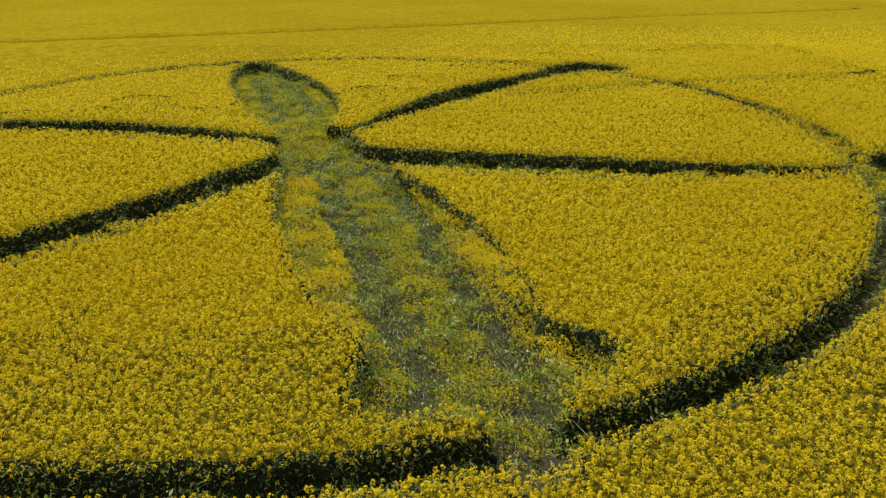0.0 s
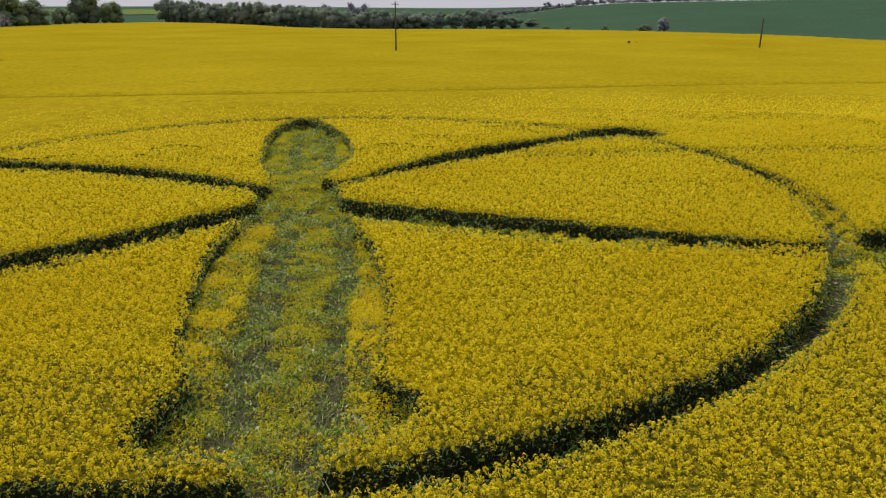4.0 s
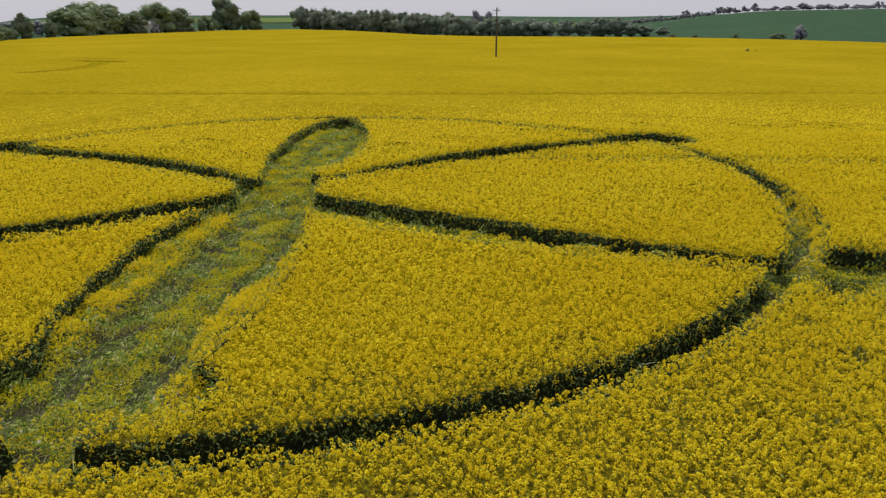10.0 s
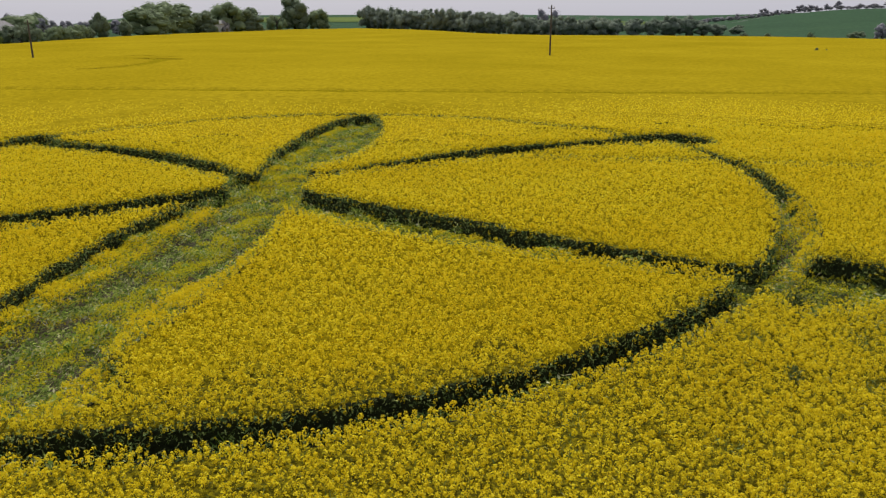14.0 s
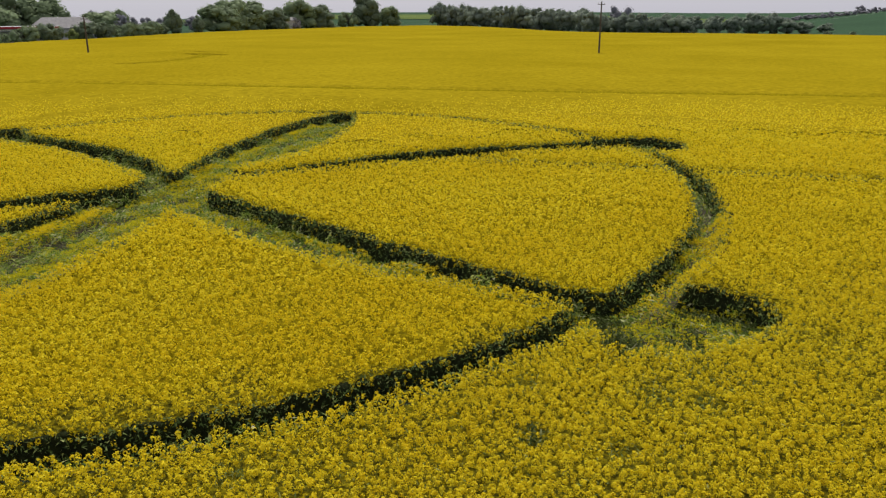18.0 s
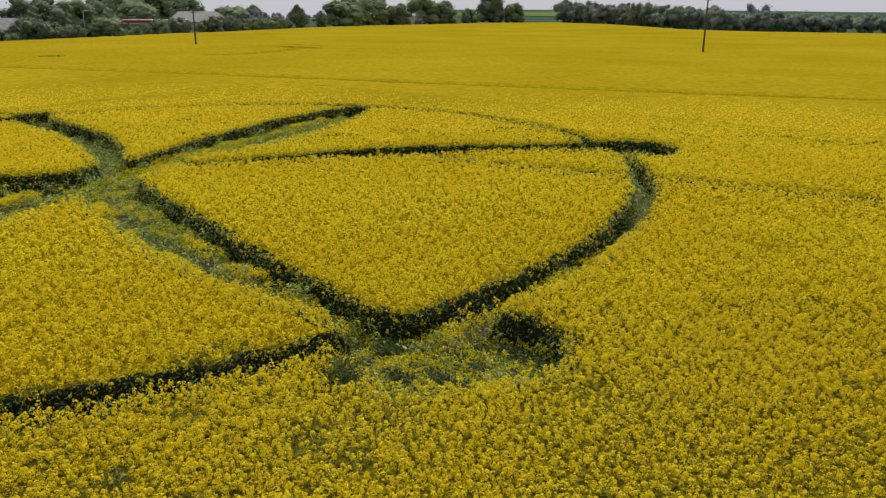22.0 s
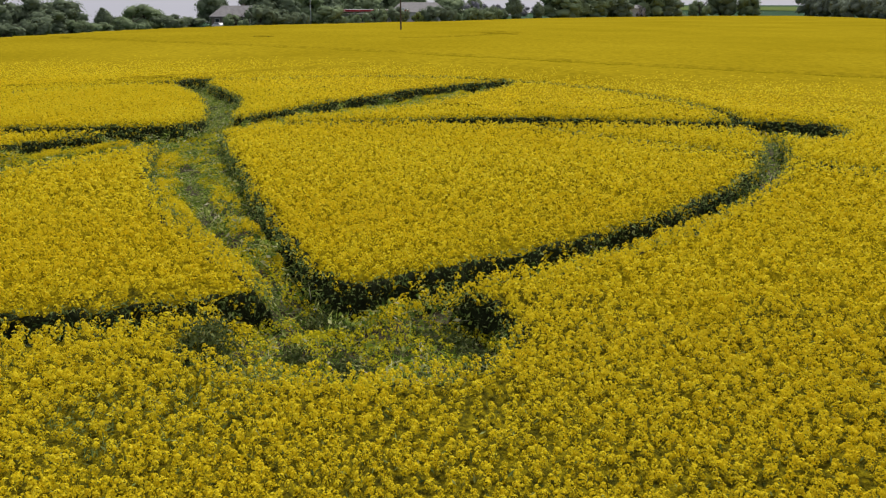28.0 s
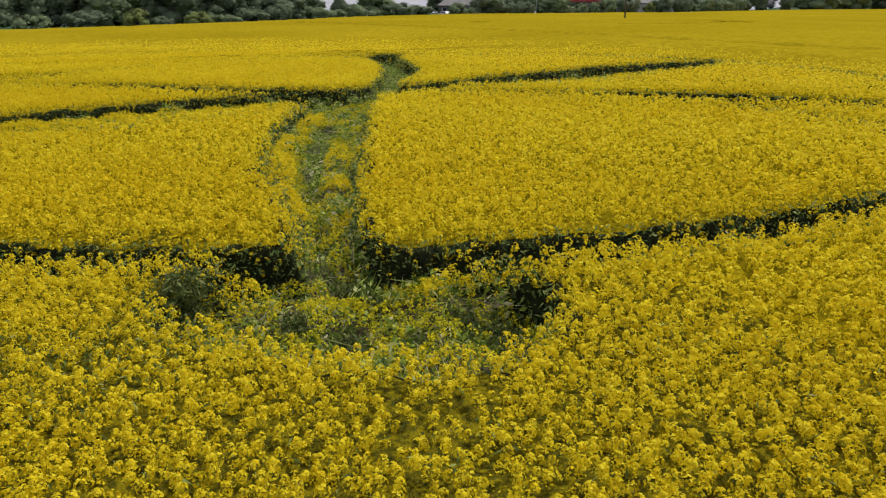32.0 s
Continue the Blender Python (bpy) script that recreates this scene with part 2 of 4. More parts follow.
CURVE = [(-82, 90), (-81, 95), (-83, 101), (-87, 108), (-93, 117), (-100, 120)]


def to_outline(x, y, poly):
    """Distance to a closed outline, minus inside."""
    best = np.full(x.shape, 1e9)
    inside = np.zeros(x.shape, bool)
    for (ax, ay), (bx, by) in zip(poly, poly[1:] + poly[:1]):
        dx, dy = bx - ax, by - ay
        u = np.clip(((x - ax) * dx + (y - ay) * dy) / (dx * dx + dy * dy), 0, 1)
        best = np.minimum(best, (x - ax - u * dx) ** 2 + (y - ay - u * dy) ** 2)
        if dy:
            inside ^= ((ay > y) != (by > y)) & (x < dx * (y - ay) / dy + ax)
    return np.where(inside, -1, 1) * np.sqrt(best)


def to_line(x, y, pts):
    best = np.full(x.shape, 1e9)
    for (ax, ay), (bx, by) in zip(pts, pts[1:]):
        dx, dy = bx - ax, by - ay
        u = np.clip(((x - ax) * dx + (y - ay) * dy) / (dx * dx + dy * dy), 0, 1)
        best = np.minimum(best, (x - ax - u * dx) ** 2 + (y - ay - u * dy) ** 2)
    return np.sqrt(best)


def standing(x, y):
    """Metres into the standing crop from the nearest trodden edge; minus on trodden ground."""
    x, y = np.asarray(x, float), np.asarray(y, float)
    r, turn = np.hypot(x - CX, y - CY), np.degrees(np.arctan2(y - CY, x - CX))
    r_in = np.interp(turn, RING_TURN, RING_IN)
    d = np.maximum(r_in - r, r - r_in - np.interp(turn, RING_TURN, RING_WIDE))
    for poly in (BODY, CHEST, HEAD, ARM_UP_RIGHT, ARM_RIGHT, PATCH_RIGHT, ARM_UP_LEFT, ARM_LEFT, EXIT):
        d = np.minimum(d, to_outline(x, y, poly))
    d = np.minimum(d, to_line(x, y, TRAM_NEAR) - 0.24 - 0.20 * waves(x, y, 1.6, 8))
    d = np.minimum(d, to_line(x, y, TRAM_FAR) - 0.22 - 0.32 * waves(x, y, 4.0, 3))
    d = np.minimum(d, to_line(x, y, CURVE) - 1.0)
    for px, py, wide, deep in DENTS:
        d = np.minimum(d, (np.hypot((x - px) / wide, (y - py) / deep) - 1) * min(wide, deep))
    return d + 0.12 * waves(x, y, 0.35, 1.0) + 0.06 * waves(x, y, 0.13, 2.0)


def field_side(x, y):
    return -to_outline(np.asarray(x, float), np.asarray(y, float), EDGE)


# ---- mesh helpers ----
def mesh_object(name, verts, faces, mat, parent=None, sides=4):
    me = bpy.data.meshes.new(name)
    verts, faces = np.asarray(verts, np.float32).reshape(-1, 3), np.asarray(faces, np.int32).reshape(-1, sides)
    me.vertices.add(len(verts))
    me.vertices.foreach_set("co", verts.ravel())
    me.loops.add(faces.size)
    me.loops.foreach_set("vertex_index", faces.ravel())
    me.polygons.add(len(faces))
    me.polygons.foreach_set("loop_start", np.arange(len(faces), dtype=np.int32) * sides)
    me.update(calc_edges=True)
    me.materials.append(mat)
    ob = new(name, me)
    if parent:
        ob.parent = parent
    return ob


def sheet(name, xs, ys, height, keep, mat, smooth_shaded=True):
    gx, gy = np.meshgrid(xs, ys)
    z = height(gx, gy)
    n, m = len(xs), len(ys)
    i = np.arange(n * m).reshape(m, n)
    f = np.stack([i[:-1, :-1], i[:-1, 1:], i[1:, 1:], i[1:, :-1]], -1)
    k = keep((gx[:-1, :-1] + gx[1:, 1:]) / 2, (gy[:-1, :-1] + gy[1:, 1:]) / 2)
    f = f[k]
    used = np.unique(f)
    back = np.zeros(n * m, np.int64)
    back[used] = np.arange(len(used))
    v = np.stack([gx, gy, z], -1).reshape(-1, 3)[used]
    ob = mesh_object(name, v, back[f], mat)
    if smooth_shaded:
        ob.data.polygons.foreach_set("use_smooth", np.ones(len(f), bool))
    return ob


rng = np.random.default_rng(7)


def cards(centres, half_w, half_l, normals, along):
    """Small four-sided blades: centre, half sizes, facing and long direction."""
    side = np.cross(normals, along)
    side /= np.linalg.norm(side, axis=1, keepdims=True) + 1e-9
    long = np.cross(side, normals)
    long /= np.linalg.norm(long, axis=1, keepdims=True) + 1e-9
    a, b = side * half_w[:, None], long * half_l[:, None]
    v = np.stack([centres - b, centres + a, centres + b, centres - a], 1)
    return v.reshape(-1, 3)


def blades(centres, half_w, half_l, normals, along):
    """Small three-sided petals or leaves, as cards() lays them."""
    v = cards(centres, half_w, half_l, normals, along).reshape(-1, 4, 3)
    return np.stack([v[:, 0], v[:, 1] * 0.85 + v[:, 2] * 0.5 - v[:, 0] * 0.35, v[:, 3] * 0.85 + v[:, 2] * 0.5 - v[:, 0] * 0.35], 1).reshape(-1, 3)


def trios(n):
    return np.arange(3 * n).reshape(-1, 3)


def quads(n):
    return np.arange(4 * n).reshape(-1, 4)


def random_dirs(n, up=0.0):
    d = rng.normal(size=(n, 3))
    d[:, 2] += up
    return d / np.linalg.norm(d, axis=1, keepdims=True)


# ---- ground ----
rings = np.concatenate([np.linspace(0, 300, 61), np.geomspace(310, 4600, 60)])
spokes = np.radians(np.linspace(0, 360, 241))
gr, ga = np.meshgrid(rings, spokes)
gx, gy = gr * np.sin(ga), gr * np.cos(ga)
gz = land(gx, gy)
n, m = len(rings), len(spokes)
gi = np.arange(n * m).reshape(m, n)
gf = np.stack([gi[:-1, :-1], gi[1:, :-1], gi[1:, 1:], gi[:-1, 1:]], -1).reshape(-1, 4)
ground = mesh_object("ground", np.stack([gx, gy, gz], -1), gf, GRASS)
ground.data.polygons.foreach_set("use_smooth", np.ones(len(gf), bool))
tagged(ground, "open farmland with green young crops on low hills", "ground", kind="structure")

soil = sheet("trodden_soil", np.arange(-36, 30.1, 0.5), np.arange(6, 70.1, 0.5), lambda x, y: land(x, y) + 0.02 + 0.02 * waves(x, y, 0.6), lambda x, y: np.ones(x.shape, bool), SOIL)
tagged(soil, "brown bare soil under trampled stalks", "soil", kind="structure")

# ---- rapeseed: understorey ----
FX0, FX1, FY0, FY1 = -36.0, 30.0, 6.0, 70.0


def under_height(x, y):
    d = standing(x, y)
    rim = np.minimum(np.minimum(x - FX0, FX1 - x), np.minimum(y - FY0, FY1 - y))
    return land(x, y) + 0.03 + (0.88 + 0.20 * (1 - smooth(0.3, 4.0, rim)) + 0.10 * waves(x, y, 0.25, 3) + 0.06 * waves(x, y, 2.2, 4)) * smooth(0.02, 0.24, d)


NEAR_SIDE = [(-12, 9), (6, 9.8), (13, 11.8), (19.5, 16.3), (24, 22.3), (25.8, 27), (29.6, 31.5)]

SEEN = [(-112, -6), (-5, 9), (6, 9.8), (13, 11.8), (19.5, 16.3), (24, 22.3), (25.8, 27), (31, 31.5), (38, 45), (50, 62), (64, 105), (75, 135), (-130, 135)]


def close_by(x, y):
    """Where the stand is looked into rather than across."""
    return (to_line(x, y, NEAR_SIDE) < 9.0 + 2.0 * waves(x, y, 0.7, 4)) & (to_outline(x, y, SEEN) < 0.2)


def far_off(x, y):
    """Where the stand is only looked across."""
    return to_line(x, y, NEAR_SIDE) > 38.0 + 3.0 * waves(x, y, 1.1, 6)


under = sheet("rapeseed_understorey", np.arange(FX0, FX1 + 0.01, 0.24), np.arange(FY0, FY1 + 0.01, 0.24), under_height, lambda x, y: (standing(x, y) > 0.26) & ~close_by(x, y) & ~far_off(x, y) & (to_outline(x, y, SEEN) < 0.6), UNDER_SHADED)
tagged(under, "dense lower blossoms and stems of rapeseed, gap shade in their colour", "crop", kind="stuff")
# Looked-into crop gets the darker copy, with more gap shade in its colour.
stems_under = sheet("rapeseed_lower_leaves", np.arange(FX0, FX1 + 0.01, 0.24), np.arange(FY0, FY1 + 0.01, 0.24), under_height, lambda x, y: (standing(x, y) > 0.26) & close_by(x, y), LOWER_SHADED)
tagged(stems_under, "green and brown lower stems and leaves of rapeseed, gap shade in their colour", "crop", kind="stuff")
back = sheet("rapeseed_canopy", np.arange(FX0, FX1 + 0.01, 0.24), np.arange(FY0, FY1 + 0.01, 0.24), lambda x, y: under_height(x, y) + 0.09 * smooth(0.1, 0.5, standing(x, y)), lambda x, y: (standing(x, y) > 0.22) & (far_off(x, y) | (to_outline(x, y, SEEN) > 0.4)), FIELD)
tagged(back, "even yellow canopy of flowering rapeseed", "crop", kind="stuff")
face = sheet("rapeseed_stem_mass", np.arange(FX0, FX1 + 0.01, 0.1), np.arange(FY0, FY1 + 0.01, 0.1), lambda x, y: under_height(x, y) - 0.02, lambda x, y: (standing(x, y) > -0.12) & (standing(x, y) < 0.40), CUTFACE_SHADED)
tagged(face, "dark green stem mass at the trampled edges, shade in its colour", "crop", kind="stuff")


def far_height(x, y):
    d = np.where(to_line(x, y, TRAM_FAR) < 1.4, 0.28, standing(x, y))      # the far tractor line is a shallow furrow
    side = field_side(x, y)
    return land(x, y) + 0.03 + (0.98 + 0.14 * smooth(45, 75, to_line(x, y, [(6, 10), (20, 16), (29, 31)])) + 0.07 * waves(x, y, 0.9, 3) + 0.05 * waves(x, y, 7, 4)) * smooth(0.0, 0.4, d) * smooth(-0.5, 1.5, side)


def inner(x, y, by=0.0):
    return (x > FX0 + by) & (x < FX1 - by) & (y > FY0 + by) & (y < FY1 - by)


mid = sheet("rapeseed_field_mid", np.arange(-126, 64.1, 0.6), np.arange(-6, 134.1, 0.6), far_height, lambda x, y: ~inner(x, y, 1.2) & (field_side(x, y) > 0) & ((standing(x, y) > 0.1) | (to_line(x, y, TRAM_FAR) < 1.4)), FIELD)
tagged(mid, "flowering yellow rapeseed field with faint tractor lines", "crop", kind="stuff")
# Raised sheet; the gap shade in its understorey colour draws the tracks.
tracks = sheet("tractor_track_floor", np.arange(-126, 64.1, 0.4), np.arange(-6, 134.1, 0.4), lambda x, y: land(x, y) + 0.90 + 0.08 * smooth(0.1, 0.6, standing(x, y)), lambda x, y: ~inner(x, y) & (field_side(x, y) > 0) & (standing(x, y) < 0.9), UNDER_SHADED)
tagged(tracks, "tractor tracks and dents in the crop, gap shade in their dull yellow", "crop", kind="stuff")
far = sheet("rapeseed_field_far", np.arange(-300, 240.1, 3.0), np.arange(-200, 460.1, 3.0), lambda x, y: land(x, y) + 1.06 + 0.05 * waves(x, y, 7, 4) + 0.10 * waves(x, y, 28, 2) * smooth(140, 200, np.hypot(x, y)), lambda x, y: ~((x > -120) & (x < 58) & (y > 0) & (y < 127)) & (field_side(x, y) > 0), FIELD)
tagged(far, "distant flowering yellow rapeseed field", "crop", kind="stuff")


# ---- rapeseed: flower heads ----
def scatter(x0, x1, y0, y1, step):
    xs, ys = np.meshgrid(np.arange(x0, x1, step), np.arange(y0, y1, step))
    x, y = xs.ravel(), ys.ravel()
    return x + rng.uniform(-0.55, 0.55, x.size) * step, y + rng.uniform(-0.55, 0.55, x.size) * step


def flower_heads(name, x, y, top, radius, petals, size, label, mat=PETAL, flat=0.0, dome=0.5, loose=0.6):
    n = len(x)
    c = np.stack([x, y, top], -1).repeat(petals, 0)
    d = random_dirs(n * petals, dome)
    r = (radius * rng.uniform(0.8, 1.25, n)).repeat(petals)
    pos = c + d * r[:, None] * np.array([1, 1, 1.45])
    s = size * rng.uniform(0.7, 1.3, n * petals)
    nrm = d + loose * random_dirs(n * petals) + [0, 0, flat]
    v = blades(pos, s, s, nrm, random_dirs(n * petals))
    ob = mesh_object(name, v, trios(n * petals), mat, None, 3)
    return tagged(ob, label, "flowers", kind="stuff")


WEEDY = [(19.1, 23.8, 0.45), (14.75, 20.0, 0.4), (20.7, 24.1, 0.5), (19.3, 28.8, 0.75), (18.0, 20.1, 0.4), (17.95, 25.8, 0.5), (20.6, 26.5, 0.5), (21.7, 26.75, 0.5), (15.1, 18.9, 0.4)]


def weedy(x, y):
    """Small gaps where green shows more than blossom."""
    g = np.zeros(x.shape)
    for sx, sy, r in WEEDY:
        g = np.maximum(g, 1 - smooth(0.35 * r, r, np.hypot(x - sx, y - sy)))
    thin = 0.30 * (1 - smooth(0.8, 2.6, np.hypot(x - 20.8, y - 28.0))) * smooth(-0.4, 0.3, waves(x, y, 0.5, 29))
    return np.maximum(0.92 * g, thin)


def crop_heads(name, x0, x1, y0, y1, step, least, most, radius, petals, size, label, lift=0.0, outside=False, flat=0.0, dome=0.5, loose=0.6, rough=0.10):
    x, y = scatter(x0, x1, y0, y1, step)
    away = to_line(x, y, NEAR_SIDE)
    away = away + rng.normal(0, 1, x.size) * np.interp(away, [0, 14, 30], [0.7, 0.9, 3.5])
    k = (away >= least) & (away < most) & (to_outline(x, y, SEEN) < 0) & (rng.uniform(size=x.size) > smooth(38, 60, away))
    x, y = x[k], y[k]
    k = (rng.uniform(size=x.size) > weedy(x, y)) & (~inner(x, y) | (not outside))
    x, y = x[k], y[k]
    d = standing(x, y)
    thin = waves(x, y, 1.1, 5) + 0.7 * waves(x, y, 0.45, 6)
    k = (d > 0.05) & (thin + 0.5 * waves(x, y, 0.10, 36.1) + rng.uniform(-0.4, 0.4, x.size) < 1.15)
    x, y, d = x[k], y[k], d[k]
    top = land(x, y) + 1.08 + lift + 0.07 * waves(x, y, 1.6, 7) + 0.06 * waves(x, y, 0.10, 33) + np.clip(rng.normal(0, rough, x.size), -2.6 * rough, 1.7 * rough) - 0.12 * (1 - smooth(0.05, 0.35, d))
    return flower_heads(name, x, y, top, radius, petals, size, label, PETAL, flat, dome, loose)


crop_heads("rapeseed_flowers", 17, 32, 12, 40, 0.165, -9, 8, 0.050, 12, 0.021, "smaller yellow side blossoms below the flower heads", lift=-0.20, dome=0.6, loose=0.4, rough=0.07)
crop_heads("rapeseed_flowers", 17, 32, 12, 40, 0.104, -9, 8, 0.046, 26, 0.0165, "bright yellow rapeseed flower heads on green stems", dome=0.6, loose=0.35, rough=0.14)
crop_heads("rapeseed_flowers", -14, 17, 6, 40, 0.114, -9, 8, 0.050, 15, 0.0225, "bright yellow rapeseed flower heads on green stems", dome=0.6, loose=0.35, rough=0.14)
crop_heads("rapeseed_flowers", -20, 32, 8, 52, 0.135, 8, 16, 0.058, 11, 0.028, "yellow rapeseed flower heads in dense bloom", loose=0.3, rough=0.14)
crop_heads("rapeseed_flowers", -40, 46, 5, 70, 0.175, 16, 36, 0.072, 7, 0.042, "yellow rapeseed flower heads in dense bloom", flat=0.3, loose=0.4, rough=0.09)
crop_heads("rapeseed_flowers", -66, 58, -4, 86, 0.23, 36, 56, 0.085, 5, 0.046, "yellow rapeseed flower heads in dense bloom", flat=1.1, loose=0.5, rough=0.035)

# ---- edge plants: leaves and stems on the cut faces ----
x, y = scatter(FX0, FX1, FY0, FY1, 0.042)
d = standing(x, y)
k = (d > -0.10) & (d < 0.24) & (to_outline(x, y, SEEN) < 0) & (rng.uniform(size=x.size) > 0.5 * smooth(14, 30, to_line(x, y, NEAR_SIDE)))
x, y = x[k], y[k]
n = len(x)
z = land(x, y) + rng.uniform(0.04, 1.08, n)
big = 1 + 0.6 * smooth(14, 30, to_line(x, y, NEAR_SIDE))
v = blades(np.stack([x, y, z], -1), big * rng.uniform(0.012, 0.034, n), big * rng.uniform(0.025, 0.085, n), random_dirs(n, 0.6), random_dirs(n, 0.6))
edge = mesh_object("rapeseed_edge_leaves", v, trios(n), STALK, None, 3)
tagged(edge, "dark green leaves and stems at the trampled edges", "crop", kind="stuff")

x, y = scatter(FX0, FX1, FY0, FY1, 0.13)
d = standing(x, y)
k = (d > -0.12) & (d < 0.16) & (to_outline(x, y, SEEN) < 0) & (rng.uniform(size=x.size) < 0.42)
x, y = x[k], y[k]
flower_heads("edge_flowers", x, y, land(x, y) + 1.06 - 0.75 * rng.uniform(size=x.size) ** 1.6, 0.042, 9, 0.021, "yellow flowers hanging over the trampled edges")

# stems and leaves that show between the nearest heads
x, y = scatter(-14, 32, 6, 40, 0.15)
k = (to_line(x, y, NEAR_SIDE) < 8) & (to_outline(x, y, SEEN) < 0)
x, y = x[k], y[k]
k = standing(x, y) > 0.1
x, y = x[k], y[k]
more = weedy(x, y)
x, y = (np.concatenate([a, a[more > 0.15].repeat(5) + rng.normal(0, 0.07, 5 * int((more > 0.15).sum()))]) for a in (x, y))
n = len(x)
z = land(x, y) + rng.uniform(0.82, 1.1, n)
v = cards(np.stack([x, y, z], -1), rng.uniform(0.005, 0.016, n), rng.uniform(0.03, 0.085, n), random_dirs(n, 0.2), random_dirs(n, 1.6))
tagged(mesh_object("rapeseed_stems", v, quads(n), STALK), "green stems and small leaves among the flower heads", "crop", kind="stuff")

# ---- lodged stalks on the trodden ground ----
AXIS_A, AXIS_B = np.array([-4.4, 33.0]), np.array([0.9, 14.3])      # the middle of the trunk
HEAD_A, HEAD_B = np.array([-7.0, 40.0]), np.array([-13.0, 58.0])    # the middle of the head


def across(x, y, a, b, wide):
    """How far across a limb, 0 in its middle and 1 or -1 at its edges, and whether beside its axis."""
    run = (b - a) / np.linalg.norm(b - a)
    along = (x - a[0]) * run[0] + (y - a[1]) * run[1]
    side = (x - a[0]) * run[1] - (y - a[1]) * run[0]
    inside = (along > 0) & (along < np.linalg.norm(b - a))
    return side / wide, inside


def trodden(x, y, d):
    """For the trodden plants: how much yellow is left on them (0 to 1), and how high they still stand."""
    g = 0.54 + 0.5 * waves(x, y, 0.42, 32) + 0.46 * waves(x, y, 0.16, 14)
    h = 0.10 + 0.18 * smooth(-0.1, 0.5, waves(x, y, 0.35, 11) + 0.5 * waves(x, y, 0.9, 12))
    narrow = np.full(x.shape, 9.0)
    for poly in (BODY, HEAD, CHEST, ARM_RIGHT, PATCH_RIGHT, EXIT):
        narrow = np.minimum(narrow, to_outline(x, y, poly))
    turn = np.degrees(np.arctan2(y - CY, x - CX))
    bright = smooth(-8, 2, turn) * (1 - smooth(8, 16, turn)) * smooth(9, 15, x)
    g = g - (0.48 - 0.60 * bright) * smooth(-0.1, 0.1, narrow)
    # plants lean into the ring from its outer side, here and there
    r = np.hypot(x - CX, y - CY)
    outer = (r - np.interp(turn, RING_TURN, RING_IN)) / np.interp(turn, RING_TURN, RING_WIDE)
    ring = (outer > -0.3) & (outer < 1.3) & (narrow > 0)
    patchy = smooth(-0.35, 0.35, waves(x, y, 1.3, 17) + 0.5 * bright)
    g = np.where(ring, g + (0.5 * patchy - 0.1) * smooth(0.5, 0.95, outer), g)
    h = np.where(ring, h + 0.55 * patchy * smooth(0.45, 1.0, outer) + 0.15 * bright, h)
    # along the trunk: leaning blossom along both sides, two green tracks, an olive ridge between
    u, on = across(x, y, AXIS_A, AXIS_B, 2.7)
    w = np.abs(u)
    wob = u + 0.10 * waves(x, y, 0.9, 3)
    strip = smooth(0.50, 0.62, wob) * (1 - 0.4 * smooth(1.05, 1.25, u)) * smooth(17.2, 18.8, y)
    track = smooth(0.06, 0.16, wob) * (1 - smooth(0.46, 0.56, wob)) + 0.9 * smooth(0.46, 0.54, -wob) * (1 - smooth(0.74, 0.86, -wob))
    ridge = smooth(0.02, 0.14, -wob) * (1 - smooth(0.40, 0.50, -wob)) * smooth(17.0, 19.0, y)
    lean = smooth(0.66, 0.98, -u) * (1 - smooth(20.5, 27.0, y)) * smooth(18.8, 20.0, y)
    trunk = on & (w < 1.6)
    g = np.where(trunk, g + 0.14 + 0.12 * (1 - smooth(16.5, 19, y)) + 0.62 * strip - 0.42 * track + 0.38 * ridge + 0.5 * lean + 0.50 * smooth(0.78, 0.90, -wob) * smooth(17.5, 20.0, y), g)
    h = np.where(trunk, h + 0.30 * strip + 0.28 * smooth(0.78, 0.90, -wob) - 0.06 * track + 0.08 * ridge + 0.65 * lean, h)
    # the head likewise, but its far side falls to a clear dark edge
    u, on = across(x, y, HEAD_A, HEAD_B, 3.0)
    w = np.abs(u)
    wob = u + 0.08 * waves(x, y, 1.1, 5)
    track = smooth(0.15, 0.24, -wob) * (1 - smooth(0.42, 0.54, -wob)) + smooth(0.25, 0.33, wob) * (1 - smooth(0.48, 0.58, wob))
    head = on & (w < 1.6)
    g = np.where(head, g + 0.12 - 0.36 * track + 0.42 * smooth(0.5, 0.65, w) - 0.2 * smooth(0.9, 1.0, -u), g)
    h = np.where(head, h + 0.05 + 0.12 * smooth(0.5, 0.7, -u) * (1 - smooth(0.72, 0.85, -u)) + 0.15 * smooth(0.5, 0.7, u) * (1 - smooth(0.75, 0.92, u)) - 0.06 * smooth(0.8, 0.95, -u), h)
    # the long arm: a ridge, a green track, and plants that lean in from the near side
    over = np.clip((np.interp(x, ARM_X, ARM_FAR) - y) / (np.interp(x, ARM_X, ARM_FAR) - np.interp(x, ARM_X, ARM_NEAR)), 0, 1)
    arm = to_outline(x, y, ARM_RIGHT) < 0.1
    end = smooth(9.5, 12.5, x)
    wob = over + 0.06 * waves(x, y, 0.9, 6)
    lean = smooth(0.58, 0.98, over + 0.12 * waves(x, y, 0.45, 26)) * smooth(1.5, 4.0, x) * (1 - smooth(12.5, 15.0, x)) * (0.85 + 0.3 * waves(x, y, 0.7, 27))
    ridge = smooth(0.02, 0.12, wob) * (1 - smooth(0.36, 0.46, wob))
    track = smooth(0.40, 0.48, wob) * (1 - smooth(0.58, 0.68, wob)) * (1 - end)
